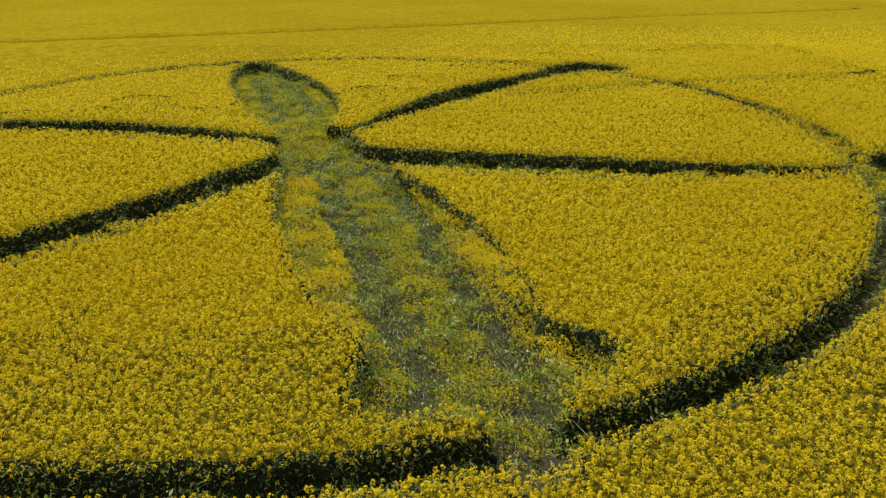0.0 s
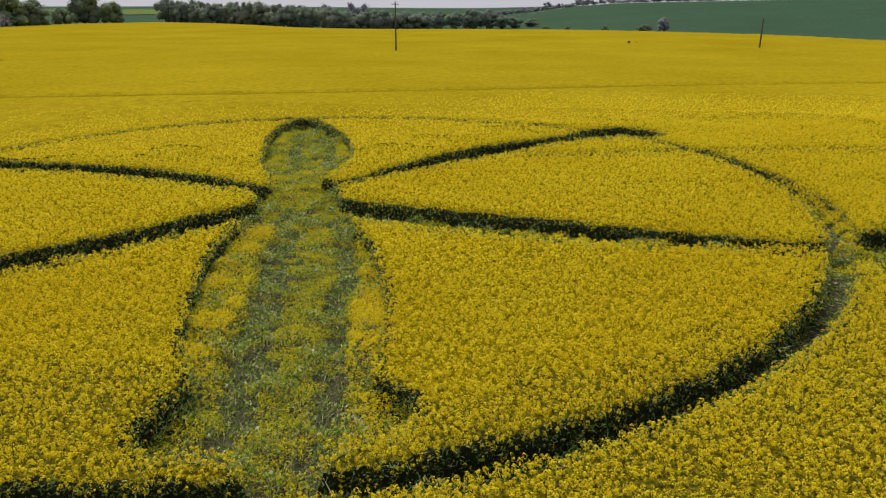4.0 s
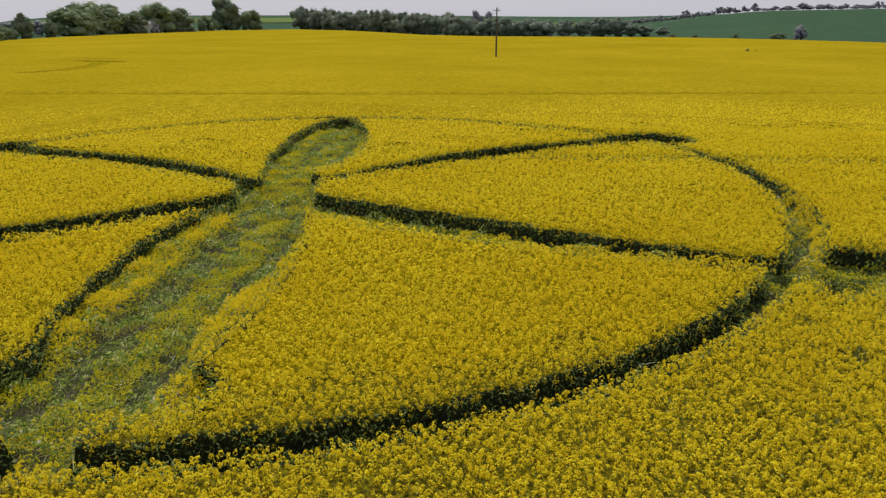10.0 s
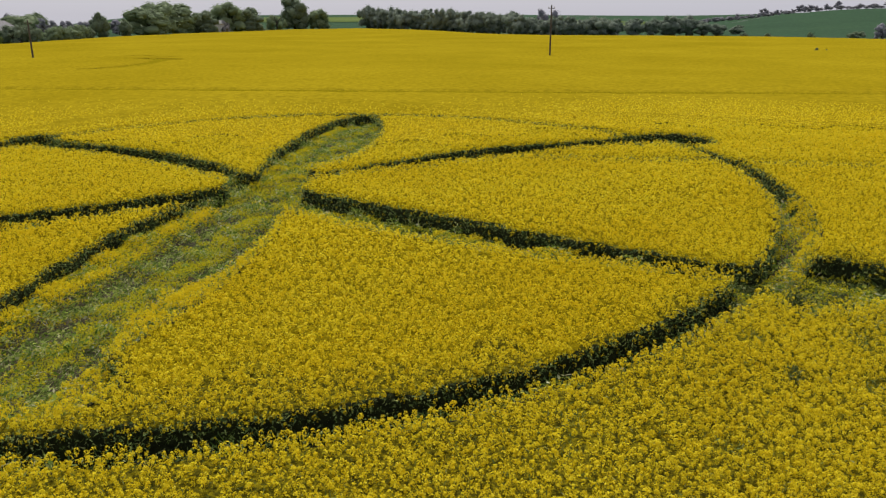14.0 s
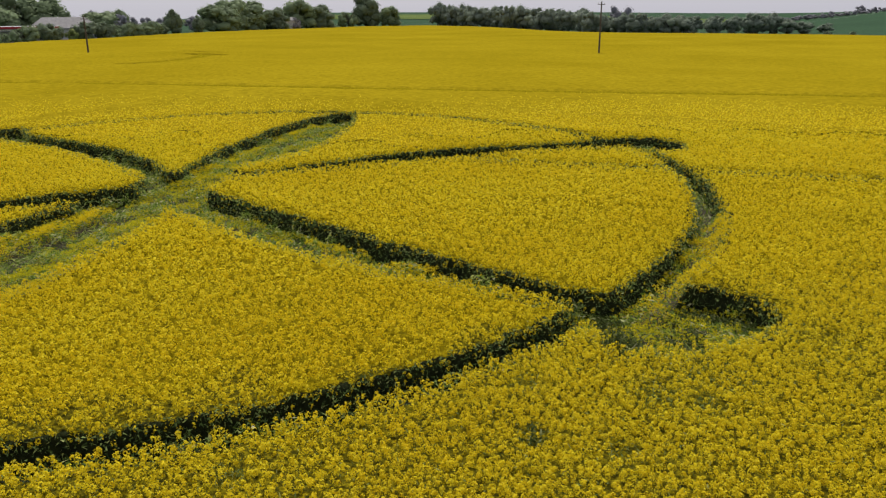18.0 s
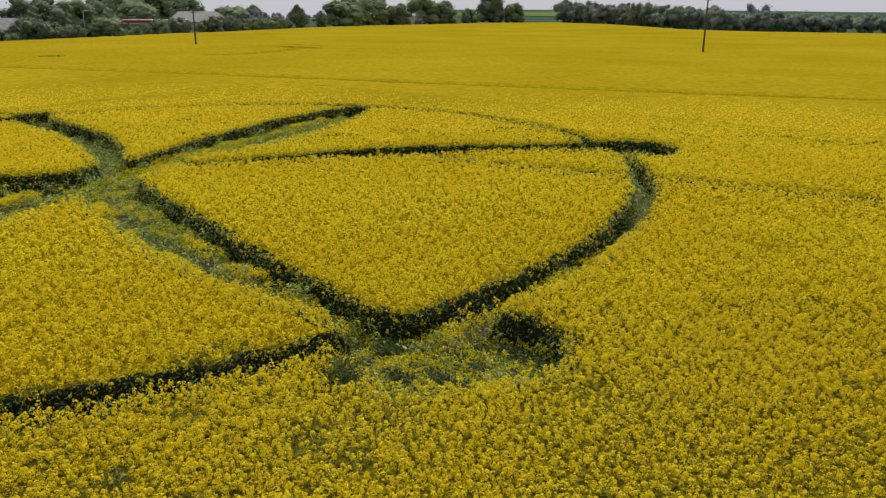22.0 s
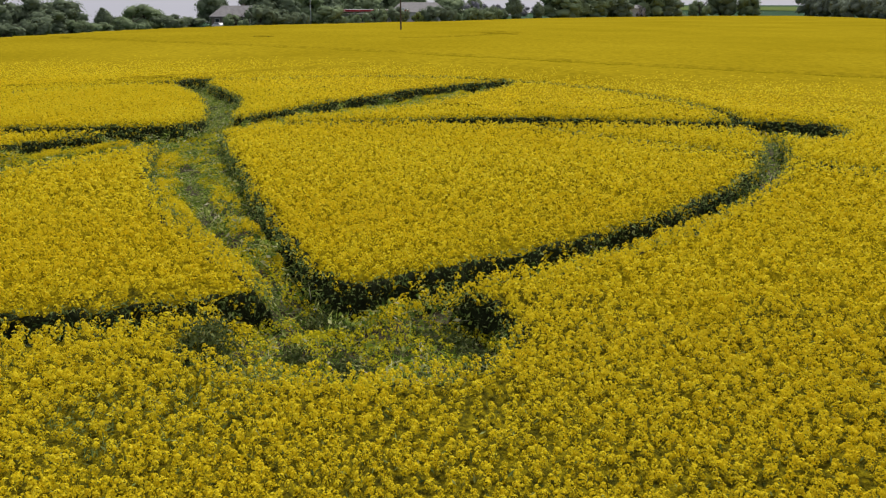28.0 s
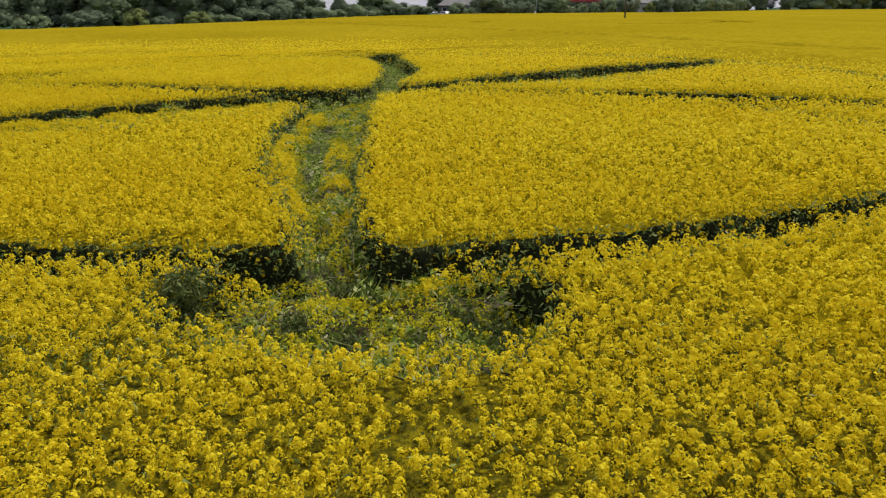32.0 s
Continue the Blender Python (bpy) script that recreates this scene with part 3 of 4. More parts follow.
    g = np.where(arm, g + 0.12 * ridge - 0.40 * track - 0.35 * (1 - smooth(0.04, 0.14, over)) * (1 - 0.8 * smooth(1, 7, x) * smooth(-0.2, 0.2, waves(x, y, 0.8, 23))) + 0.50 * lean + 0.10 * end + 0.30 * smooth(0.64, 0.72, over) * (1 - smooth(0.9, 0.97, over)), g)
    g = np.where(arm, g - 0.08 + 0.2 * waves(x, y, 0.3, 28), g)
    h = np.where(arm, h + (0.08 + (0.14 + 0.25 * waves(x, y, 0.5, 24)) * smooth(1, 6, x)) * ridge + 0.12 * smooth(0.66, 0.75, over) * (1 - smooth(0.9, 0.97, over)) + 0.50 * lean * (1 - 0.3 * end) + 0.06 * end * smooth(0.15, 0.4, over), h)
    # the trodden hand: low bent plants still in bloom, rising to its near rim, with a few bare hollows
    spot = to_outline(x, y, PATCH_RIGHT)
    rise = smooth(-0.6, 0.0, spot) * (1 - smooth(30.4, 31.8, y)) * smooth(0.5, 1.1, np.hypot(x - 19.2, y - 28.9))
    knoll = 1 - smooth(0.25, 0.7, np.hypot(x - 18.7, (y - 32.9) * 0.8))
    g = np.where(spot < 0.1, g + 0.36 + 0.6 * rise, g)
    h = np.where(spot < 0.1, h + 0.04 + 0.14 * smooth(-0.2, 0.5, waves(x, y, 0.5, 21)) + 0.45 * rise, h)
    g, h = g + 0.5 * knoll, h + 0.12 * knoll
    for px, py, wide, deep in HOLLOWS:
        hole = 1 - smooth(0.55, 1.15, np.hypot((x - px) / wide, (y - py) / deep) + 0.55 * waves(x, y, 0.16, 22) + 0.25 * waves(x, y, 0.5, 25))
        g, h = g - 0.85 * hole, h * (1 - 0.75 * hole)
    calm = 1 - smooth(0.7, 1.7, np.hypot(x - 17.2, y - 31.0))
    g, h = g - 0.30 * calm, h * (1 - 0.75 * calm)
    chest = np.hypot(x + 6.0, y - 35.6)
    neck = 1 - smooth(2.5, 5.0, np.hypot(x + 7.6, y - 41.0))
    return g - 0.05 * (1 - smooth(1.2, 3.0, chest)) + 0.42 * neck, h + 0.12 * neck


HOLLOWS = [(20.0, 31.1, 0.7, 0.35), (19.0, 30.5, 0.4, 0.3), (18.3, 31.8, 0.6, 0.25), (19.5, 32.95, 0.5, 0.25), (20.2, 32.0, 0.35, 0.25), (17.6, 31.6, 0.4, 0.35), (21.0, 33.3, 0.8, 0.3), (20.0, 33.4, 0.6, 0.25), (21.7, 32.7, 0.3, 0.4)]
ARM_X = [-4.1, -2.0, 1.0, 5.0, 8.2, 11.2, 14.0, 16.0, 17.6]
ARM_FAR = [36.1, 35.6, 34.9, 34.1, 33.3, 32.8, 32.2, 31.9, 31.9]
ARM_NEAR = [33.6, 32.8, 31.9, 31.1, 30.7, 30.55, 30.75, 30.8, 30.85]
x, y = scatter(FX0, FX1, FY0, FY1, 0.068)
d = standing(x, y)
k = (d < 0.02) & (to_outline(x, y, SEEN) < 0)
x, y, d = x[k], y[k], d[k]
ring_in = np.interp(np.degrees(np.arctan2(y - CY, x - CX)), RING_TURN, RING_IN)
path = (np.abs(np.hypot(x - CX, y - CY) - ring_in - 0.5) < 1.2) & (to_outline(x, y, BODY) > 0) & (to_outline(x, y, PATCH_RIGHT) > 0)
k = ~path | (rng.uniform(size=x.size) < 0.5)      # the narrow path is trodden barer
x, y, d = x[k], y[k], d[k]
n = len(x)
lie = 0.5 * waves(x, y, 1.2, 9) + np.where(y < 33, np.where(x < 4, 1.85, 2.9), 1.9)
flow = np.stack([np.cos(lie), np.sin(lie), np.zeros(n)], -1) + 0.4 * rng.normal(size=(n, 3)) * [1, 1, 0.5]
tuft = 0.50 * smooth(0.1, 0.8, 0.7 * waves(x, y, 0.18, 31) + waves(x, y, 0.42, 32))
k = rng.uniform(size=n) < 0.72 + 0.28 * smooth(0.0, 0.15, tuft)      # bare soil shows between the tussocks
x, y, d, tuft, flow = x[k], y[k], d[k], tuft[k], flow[k]
n = len(x)
low_g, low_h = trodden(x, y, d)
z = land(x, y) + (low_h * np.where(low_h > 0.4, 0.72, 1.0) + tuft) * rng.uniform(0.2, 1.0, n) ** 0.7 + np.abs(rng.normal(0, 0.04, n))
stem = rng.uniform(size=n) < 0.55
v = cards(np.stack([x, y, z], -1), np.where(stem, rng.uniform(0.005, 0.012, n), rng.uniform(0.018, 0.05, n)), np.where(stem, rng.uniform(0.12, 0.30, n), rng.uniform(0.05, 0.11, n)), random_dirs(n, 0.7), flow)
lodged = mesh_object("lodged_rapeseed", v, quads(n), LODGED)
tagged(lodged, "flattened green rapeseed stalks lying on soil", "crop", kind="stuff")
x, y = scatter(FX0, FX1, FY0, FY1, 0.10)
d = standing(x, y)
k = (d < 0.06) & (to_outline(x, y, SEEN) < 0)
x, y, d = x[k], y[k], d[k]
g, h = trodden(x, y, d)
k = g + rng.uniform(-0.14, 0.14, x.size) > 0.5
x, y, h = x[k], y[k], h[k]
top = land(x, y) + 0.05 + h * rng.uniform(0.75, 1.1, x.size) + np.abs(rng.normal(0, 0.04, x.size))
up = h + rng.uniform(-0.1, 0.1, x.size) > 0.42
flower_heads("lodged_flowers", x[~up], y[~up], top[~up], 0.050, 8, 0.023, "yellow and olive flowers on flattened rapeseed stalks", WILT)
flower_heads("bent_flowers", x[up], y[up], top[up], 0.055, 13, 0.023, "yellow flowers on bent rapeseed plants")

# fresh leaves in the hollows, and a clump of green weeds beside them
px, py, pz = [], [], []
for hx, hy, wide, deep in HOLLOWS:
    count = int(1800 * wide * deep) + 120
    px.append(hx + rng.normal(0, 0.5, count) * wide)
    py.append(hy + rng.normal(0, 0.5, count) * deep)
    pz.append(rng.uniform(0.06, 0.34, count))
for hx, hy, wide in ((18.95, 28.95, 0.36), (19.1, 23.8, 0.14)):
    count = int(11000 * wide * wide)
    px.append(hx + rng.normal(0, 0.6, count) * wide)
    py.append(hy + rng.normal(0, 0.6, count) * wide)
    pz.append(rng.uniform(0.25, 1.3, count))
x, y, z = np.concatenate(px), np.concatenate(py), np.concatenate(pz)
n = len(x)
v = cards(np.stack([x, y, land(x, y) + z], -1), rng.uniform(0.010, 0.026, n), rng.uniform(0.035, 0.09, n), random_dirs(n, 0.5), random_dirs(n, 0.3))
tagged(mesh_object("weed_leaves", v, quads(n), WEED), "fresh green leaves of weeds in small hollows of the crop", "weeds", kind="stuff")

# ---- trees, shrubs, poles and buildings past the field ----
BARK = plain("bark", [(0.3, (0.05, 0.04, 0.032)), (0.7, (0.11, 0.09, 0.07))], 2.0, 12.0, 0.9, 0.6, 0.05)
FOLIAGE = {
    # Dark, mid and belt greens are paled: distance haze put into the colour.
    "dark": leaf_material("foliage_dark_hazed", [(0.0, (0.14, 0.18, 0.11)), (0.6, (0.17, 0.215, 0.125)), (1.0, (0.20, 0.25, 0.14))], 0.35),
    "mid": leaf_material("foliage_mid_hazed", [(0.0, (0.175, 0.225, 0.12)), (0.6, (0.205, 0.265, 0.135)), (1.0, (0.235, 0.30, 0.15))], 0.35),
    "belt": leaf_material("foliage_shelter_belt_hazed", [(0.0, (0.18, 0.215, 0.165)), (0.6, (0.205, 0.245, 0.18)), (1.0, (0.23, 0.275, 0.19))], 0.35),
    "pale": leaf_material("foliage_pale", [(0.0, (0.18, 0.22, 0.075)), (0.6, (0.24, 0.285, 0.095)), (1.0, (0.28, 0.33, 0.11))], 0.35),
    "bloom": leaf_material("foliage_blossom", [(0.0, (0.20, 0.20, 0.18)), (0.6, (0.32, 0.30, 0.30)), (1.0, (0.44, 0.42, 0.44))], 0.3),
    # Sparse far crowns; distance haze is painted in as this pale grey.
    "bare": leaf_material("foliage_sparse_hazed", [(0.0, (0.26, 0.255, 0.28)), (0.6, (0.30, 0.295, 0.315)), (1.0, (0.33, 0.325, 0.34))], 0.35),
}


def tube(points, radii, sides=7):
    """A round tapered rod along some points: verts and faces."""
    pts = [Vector(p) for p in points]
    verts, faces = [], []
    for i, (p, r) in enumerate(zip(pts, radii)):
        ahead = (pts[min(i + 1, len(pts) - 1)] - pts[max(i - 1, 0)]).normalized()
        q = ahead.to_track_quat("Z", "Y")
        for k in range(sides):
            a = 2 * math.pi * k / sides
            verts.append(p + q @ Vector((math.cos(a) * r, math.sin(a) * r, 0)))
    for i in range(len(pts) - 1):
        for k in range(sides):
            a, b = i * sides + k, i * sides + (k + 1) % sides
            faces.append((a, b, b + sides, a + sides))
    return verts, faces


def part(name, bm, mat, parent, label=""):
    me = bpy.data.meshes.new(name)
    bm.to_mesh(me)
    bm.free()
    me.materials.append(mat)
    ob = new(name, me)
    ob.parent = parent
    if label:
        ob["label"] = label
    return ob


def rods(name, runs, mat, parent, sides=7, label=""):
    bm = bmesh.new()
    for points, radii in runs:
        vs, fs = tube(points, radii, sides)
        made = [bm.verts.new(v) for v in vs]
        for f in fs:
            bm.faces.new([made[i] for i in f])
        bm.faces.new(made[-sides:])
        bm.faces.new(list(reversed(made[:sides])))
    return part(name, bm, mat, parent, label)


def make_tree(name, shape, leaf, seed, label, category, leaves=1700, group=""):
    """A tree ten metres high and ten wide at the crown, to be scaled by its place."""
    r = np.random.default_rng(seed)
    tree = new(name)
    trunk_top, low = {"round": (6.5, -0.5), "tall": (7.5, 0.6), "column": (8.5, -0.2), "shrub": (3.5, -0.7), "belt": (7.0, -0.4)}[shape]
    runs = [([(0, 0, -0.3), (0.1, 0, 2.2), (-0.1, 0.15, trunk_top)], [0.34, 0.25, 0.07])]
    for k in range(7):
        a, h = k * 2.4 + r.uniform(0, 1), r.uniform(0.25, 0.75) * trunk_top
        out = r.uniform(1.6, 3.2)
        runs.append(([(0, 0, h), (math.cos(a) * out * 0.5, math.sin(a) * out * 0.5, h + 1.0), (math.cos(a) * out, math.sin(a) * out, h + r.uniform(1.4, 2.6))], [0.13, 0.08, 0.03]))
    rods("trunk", runs, BARK, tree)
    clumps = {"bare": 13}.get(leaf, {"belt": 28, "shrub": 24, "tall": 46}.get(shape, 46))
    c = r.normal(size=(clumps, 3))
    c /= np.linalg.norm(c, axis=1, keepdims=True)
    deep = r.uniform(0.15, 0.92, (clumps, 1)) ** 0.5
    tall = 5.5 if shape == "shrub" else 10.0
    half = (tall - low) / 2
    big = r.uniform(0.9, 1.65, clumps) * (0.75 if shape == "shrub" else 0.9 if shape == "tall" else 1.0)
    wide = {"round": 4.3, "tall": 3.9, "column": 3.6, "shrub": 4.4, "belt": 4.3}[shape]
    pos = c * deep * np.stack([wide - big, wide - big, half - 0.8 * big], -1) + [0, 0, low + half]
    if shape in ("round", "tall") and leaf != "bare":
        skirt = np.arange(clumps) < 10
        turn = np.arange(clumps) * 2.4
        pos = np.where(skirt[:, None], np.stack([np.cos(turn) * 2.3, np.sin(turn) * 2.3, 1.0 + 0.22 * np.arange(clumps)], -1), pos)
    if shape == "column":
        pos[:, :2] *= (1.15 - 0.9 * smooth(3, 10, pos[:, 2]))[:, None]
        big *= 1.1 - 0.6 * smooth(4, 10, pos[:, 2])
    if shape in ("belt", "shrub"):
        pos[:, :2] *= (1.05 - 0.3 * smooth(0.5 * tall, tall, pos[:, 2]))[:, None]
    pick = r.integers(0, clumps, leaves)
    off = r.normal(size=(leaves, 3)) + 0.5 * c[pick] + [0, 0, 0.2]
    off /= np.linalg.norm(off, axis=1, keepdims=True)
    at = pos[pick] + off * (big[pick] * r.uniform(0.82, 1.3, leaves))[:, None]
    nrm = off + 0.5 * c[pick] + [0, 0, 0.3] + 0.25 * r.normal(size=(leaves, 3))
    s = r.uniform(0.13, 0.30, leaves) * (1.5 if leaf == "bare" else 1.0)
    v = blades(at, s, s * 1.3, nrm, r.normal(size=(leaves, 3)))
    # leafy boughs under the outer sprays: a rounded knobbly mass each
    rows, cols = 4, 5
    lat = np.linspace(-1.35, 1.35, rows)
    lon = np.arange(cols) * 2 * np.pi / cols
    ball = np.array([(math.cos(a) * math.cos(b), math.cos(a) * math.sin(b), math.sin(a)) for a in lat for b in lon])
    cell = [t for p in range(rows - 1) for q in range(cols) for t in ((p * cols + q, p * cols + (q + 1) % cols, (p + 1) * cols + q), (p * cols + (q + 1) % cols, (p + 1) * cols + (q + 1) % cols, (p + 1) * cols + q))]
    cell += [((rows - 1) * cols, (rows - 1) * cols + q, (rows - 1) * cols + q + 1) for q in range(1, cols - 1)]
    knob = pos[:, None, :] + ball[None] * (big[:, None, None] * r.uniform(0.72, 1.02, (clumps, rows * cols, 1)))
    fi = (np.array(cell)[None] + rows * cols * np.arange(clumps)[:, None, None]).reshape(-1, 3)
    crown = mesh_object("crown", np.concatenate([v, knob.reshape(-1, 3)]), np.concatenate([trios(leaves), fi + 3 * leaves]), FOLIAGE[leaf], tree, 3)
    crown.data.polygons.foreach_set("use_smooth", np.ones(leaves + len(fi), bool))
    return tagged(tree, label, category, group)


TREES = {
    "round": [make_tree("broadleaf_tree", "round", "mid", 11, "round-crowned green broadleaf tree behind the field", "tree"), make_tree("broadleaf_tree", "round", "dark", 12, "dark green broadleaf tree behind the field", "tree")],
    "tall": [make_tree("broadleaf_tree", "tall", "dark", 13, "tall dark broadleaf tree standing above the hedge", "tree", 2000)],
    "column": [make_tree("conical_tree", "column", "dark", 14, "narrow pointed dark green tree at the field edge", "tree")],
    "shrub": [make_tree("shrub", "shrub", "mid", 15, "low rounded green shrub at the field edge", "shrub", 1300), make_tree("shrub", "shrub", "dark", 16, "low dense dark green shrub at the field edge", "shrub", 1300)],
    "pale": [make_tree("shrub", "shrub", "pale", 17, "pale fresh green bush at the field edge", "shrub", 1300)],
    "bloom": [make_tree("blossoming_shrub", "shrub", "bloom", 18, "shrub in pale pink blossom between green trees", "shrub", 1300)],
    "belt": [make_tree("belt_tree", "belt", "belt", 19, "green tree in a dense shelter belt", "tree", 1200, "shelter belt trees"), make_tree("belt_tree", "belt", "belt", 20, "dark green tree in a dense shelter belt", "tree", 1200, "shelter belt trees"), make_tree("belt_tree", "belt", "belt", 23, "green tree in a dense shelter belt", "tree", 1200, "shelter belt trees")],
    "bare": [make_tree("sparse_tree", "round", "bare", 21, "greyish sparse tree on the far hillside, haze put into its colour", "tree", 300, "hillside trees"), make_tree("sparse_tree", "belt", "bare", 24, "greyish sparse tree on the far hillside, haze put into its colour", "tree", 300, "hillside trees")],
}
placed = {}
pick = random.Random(5)


def put_tree(kind, x, y, top, wide, sink=0.0):
    """Stands a tree of a kind with its top at a height and a crown of that width."""
    k = pick.randrange(len(TREES[kind]))
    g = float(land(x, y)) - sink
    spread = {"round": 1.32, "shrub": 1.3, "tall": 1.15, "belt": 1.1}.get(kind, 1.0)
    top *= 1.07 if kind == "round" else 1.0
    m = Matrix.LocRotScale((x, y, g), Euler((0, 0, pick.uniform(0, 6.28))), (wide * spread / 8.6, wide * spread / 8.6, max(top - g, 1.5) / (5.4 if TREES[kind][k].name.find("shrub") >= 0 else 9.8)))
    if (kind, k) in placed:
        return copy_thing(TREES[kind][k], m)
    placed[kind, k] = m


# village edge, from the far right end to the near left end: kind, x, y, top height, crown width
for kind, x, y, top, wide in (
    ("shrub", -228, 191, 6.7, 8), ("shrub", -233, 204, 6.5, 10), ("shrub", -239, 220, 6.7, 9), ("round", -330, 275, 11.0, 9), ("column", -244, 236, 11.4, 11),
    ("column", -246, 251, 8.6, 8), ("round", -253, 270, 12.8, 18), ("round", -261, 284, 15.7, 16), ("round", -263, 298, 15.4, 18), ("round", -260, 314, 11.0, 13),
    ("round", -266, 339, 15.9, 17), ("round", -264, 352, 12.6, 17), ("bloom", -258, 327, 7.0, 7), ("shrub", -267, 382, 10.3, 11), ("tall", -269, 402, 21.0, 20),
):
    put_tree(kind, x, y, top, wide)
for kind, x, y, top, wide in (
    ("round", -283, 203, 17.0, 19), ("round", -289, 188, 18.0, 20), ("round", -280, 172, 15.5, 18), ("round", -258, 412, 12.6, 12), ("tall", -203, 94, 12.0, 11), ("tall", -206, 109, 12.5, 12), ("round", -209, 118, 11.4, 12), ("round", -222, 131, 11.6, 13),
    ("tall", -252, 152, 12.4, 14), ("round", -262, 172, 11.6, 15), ("shrub", -176, 99, 7.1, 9), ("shrub", -180, 106, 5.9, 8), ("shrub", -183, 114, 4.8, 5),
    ("round", -193, 127, 6.6, 9), ("shrub", -200, 138, 4.3, 5), ("shrub", -210, 151, 6.3, 9), ("shrub", -216, 162, 6.6, 9), ("pale", -222, 175, 4.0, 6), ("shrub", -228, 186, 6.9, 10),
):
    put_tree(kind, x, y, top, wide)
for kind, x, y, top, wide in (
    ("round", -262, 214, 10.1, 15), ("shrub", -235, 210, 5.7, 12), ("column", -241, 228, 5.6, 7), ("tall", -156, 37, 9.6, 10), ("tall", -158, 43, 9.0, 9), ("round", -158, 49, 7.6, 9),
    ("shrub", -145, 42, 4.6, 6), ("shrub", -149, 51, 4.0, 7), ("column", -158, 57, 6.5, 6), ("shrub", -157, 62, 4.7, 8), ("round", -170, 68, 6.8, 9), ("shrub", -163, 72, 4.9, 8),
    ("shrub", -167, 78, 4.1, 8), ("shrub", -172, 91, 4.9, 6), ("shrub", -177, 102, 4.3, 8),
):
    put_tree(kind, x, y, top, wide)
for kind, x, y, top, wide in (
    ("tall", -137, -12, 10.5, 11), ("tall", -144, -6, 11.0, 11), ("tall", -145, 1, 10.5, 11), ("round", -143, 8, 10.6, 12), ("tall", -147, 14, 10.4, 11), ("round", -147, 21, 10.0, 11),
    ("round", -150, 27, 9.6, 11), ("tall", -153, 32, 9.0, 10), ("pale", -128, 15, 3.6, 7), ("shrub", -130, 19, 2.4, 4), ("pale", -135, 26, 3.0, 7), ("shrub", -138, 31, 2.6, 6), ("shrub", -141, 36, 3.6, 7),
    ("round", -150, 45, 5.6, 8), ("shrub", -152, 54, 3.4, 7), ("tall", -134, -22, 10.5, 11), ("tall", -130, -32, 10.5, 11), ("round", -126, -42, 10.0, 11), ("round", -148, 5, 9, 12), ("shrub", -134, 6, 3.5, 8), ("shrub", -131, -4, 3.0, 7),
):
    put_tree(kind, x, y, top, wide)
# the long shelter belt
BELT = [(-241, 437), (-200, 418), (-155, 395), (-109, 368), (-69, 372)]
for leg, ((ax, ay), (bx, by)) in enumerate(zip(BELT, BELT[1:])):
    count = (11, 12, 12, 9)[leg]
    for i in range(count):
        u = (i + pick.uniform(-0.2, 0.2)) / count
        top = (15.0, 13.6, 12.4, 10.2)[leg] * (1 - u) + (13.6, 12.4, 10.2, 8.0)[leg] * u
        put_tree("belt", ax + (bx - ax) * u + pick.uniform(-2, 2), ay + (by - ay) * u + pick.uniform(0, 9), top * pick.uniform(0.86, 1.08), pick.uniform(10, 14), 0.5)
put_tree("bare", -122, 440, 14.6, 16)
# clumps in the hollow and on the green hillside
for kind, x, y, top, wide in (
    ("belt", -111, 553, 7.5, 15), ("belt", -97, 557, 7.8, 15), ("belt", -86, 559, 7.2, 14), ("belt", -73, 561, 9.6, 18), ("belt", -64, 563, 9.2, 16), ("belt", -54, 565, 5.2, 14), ("belt", -45, 570, 3.6, 13), ("belt", -104, 580, 7.0, 16),
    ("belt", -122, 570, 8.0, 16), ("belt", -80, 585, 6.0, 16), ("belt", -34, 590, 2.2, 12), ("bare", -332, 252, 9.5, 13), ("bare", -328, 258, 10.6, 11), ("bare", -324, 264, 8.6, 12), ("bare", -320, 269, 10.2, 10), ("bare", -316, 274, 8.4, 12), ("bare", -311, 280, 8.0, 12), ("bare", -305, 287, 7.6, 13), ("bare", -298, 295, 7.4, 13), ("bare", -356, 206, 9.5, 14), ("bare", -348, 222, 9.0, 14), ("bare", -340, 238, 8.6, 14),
    ("shrub", -13, 392, 1.2, 4), ("shrub", 15, 372, 2.2, 3), ("shrub", 32, 360, 2.8, 7), ("bare", 41, 374, 5.6, 8.0), ("shrub", -2, 380, 1.4, 3),
):
    put_tree(kind, x, y, top, wide, 0.5)
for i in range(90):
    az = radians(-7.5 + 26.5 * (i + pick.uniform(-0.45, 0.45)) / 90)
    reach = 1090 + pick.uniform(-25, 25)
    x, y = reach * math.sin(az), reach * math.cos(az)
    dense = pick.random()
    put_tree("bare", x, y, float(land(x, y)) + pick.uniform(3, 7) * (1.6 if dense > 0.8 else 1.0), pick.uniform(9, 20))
for x, y, top, wide in ((18.2, 213.5, 1.75, 1.0), (20.2, 214.2, 1.5, 0.6)):
    tagged(put_tree("shrub", x, y, top, wide), "small dark green bush standing alone in the rapeseed", "bush")
for (kind, k), m in placed.items():
    TREES[kind][k].matrix_basis = m
for kind, kinds in TREES.items():
    for k, ob in enumerate(kinds):
        if (kind, k) not in placed:
            for o in list(ob.children) + [ob]:
                bpy.data.objects.remove(o)

# pale crop strip on the far rise
strip = sheet("pale_crop_strip", np.arange(-1000, 60, 20.0), np.arange(620, 1500, 20.0), lambda x, y: land(x, y) + 0.6, lambda x, y: (np.hypot(x, y) > 900) & (np.hypot(x, y) < 1450) & (np.degrees(np.arctan2(x, y)) < -8), PASTURE)
tagged(strip, "far pale green strip of young crop", "field", kind="structure")


# chalky farm track along the foot of the green hill
TRACK = [(-108, 888), (-91, 889), (-79, 891), (-66, 904), (-55, 941), (-41, 994), (-26, 1040)]
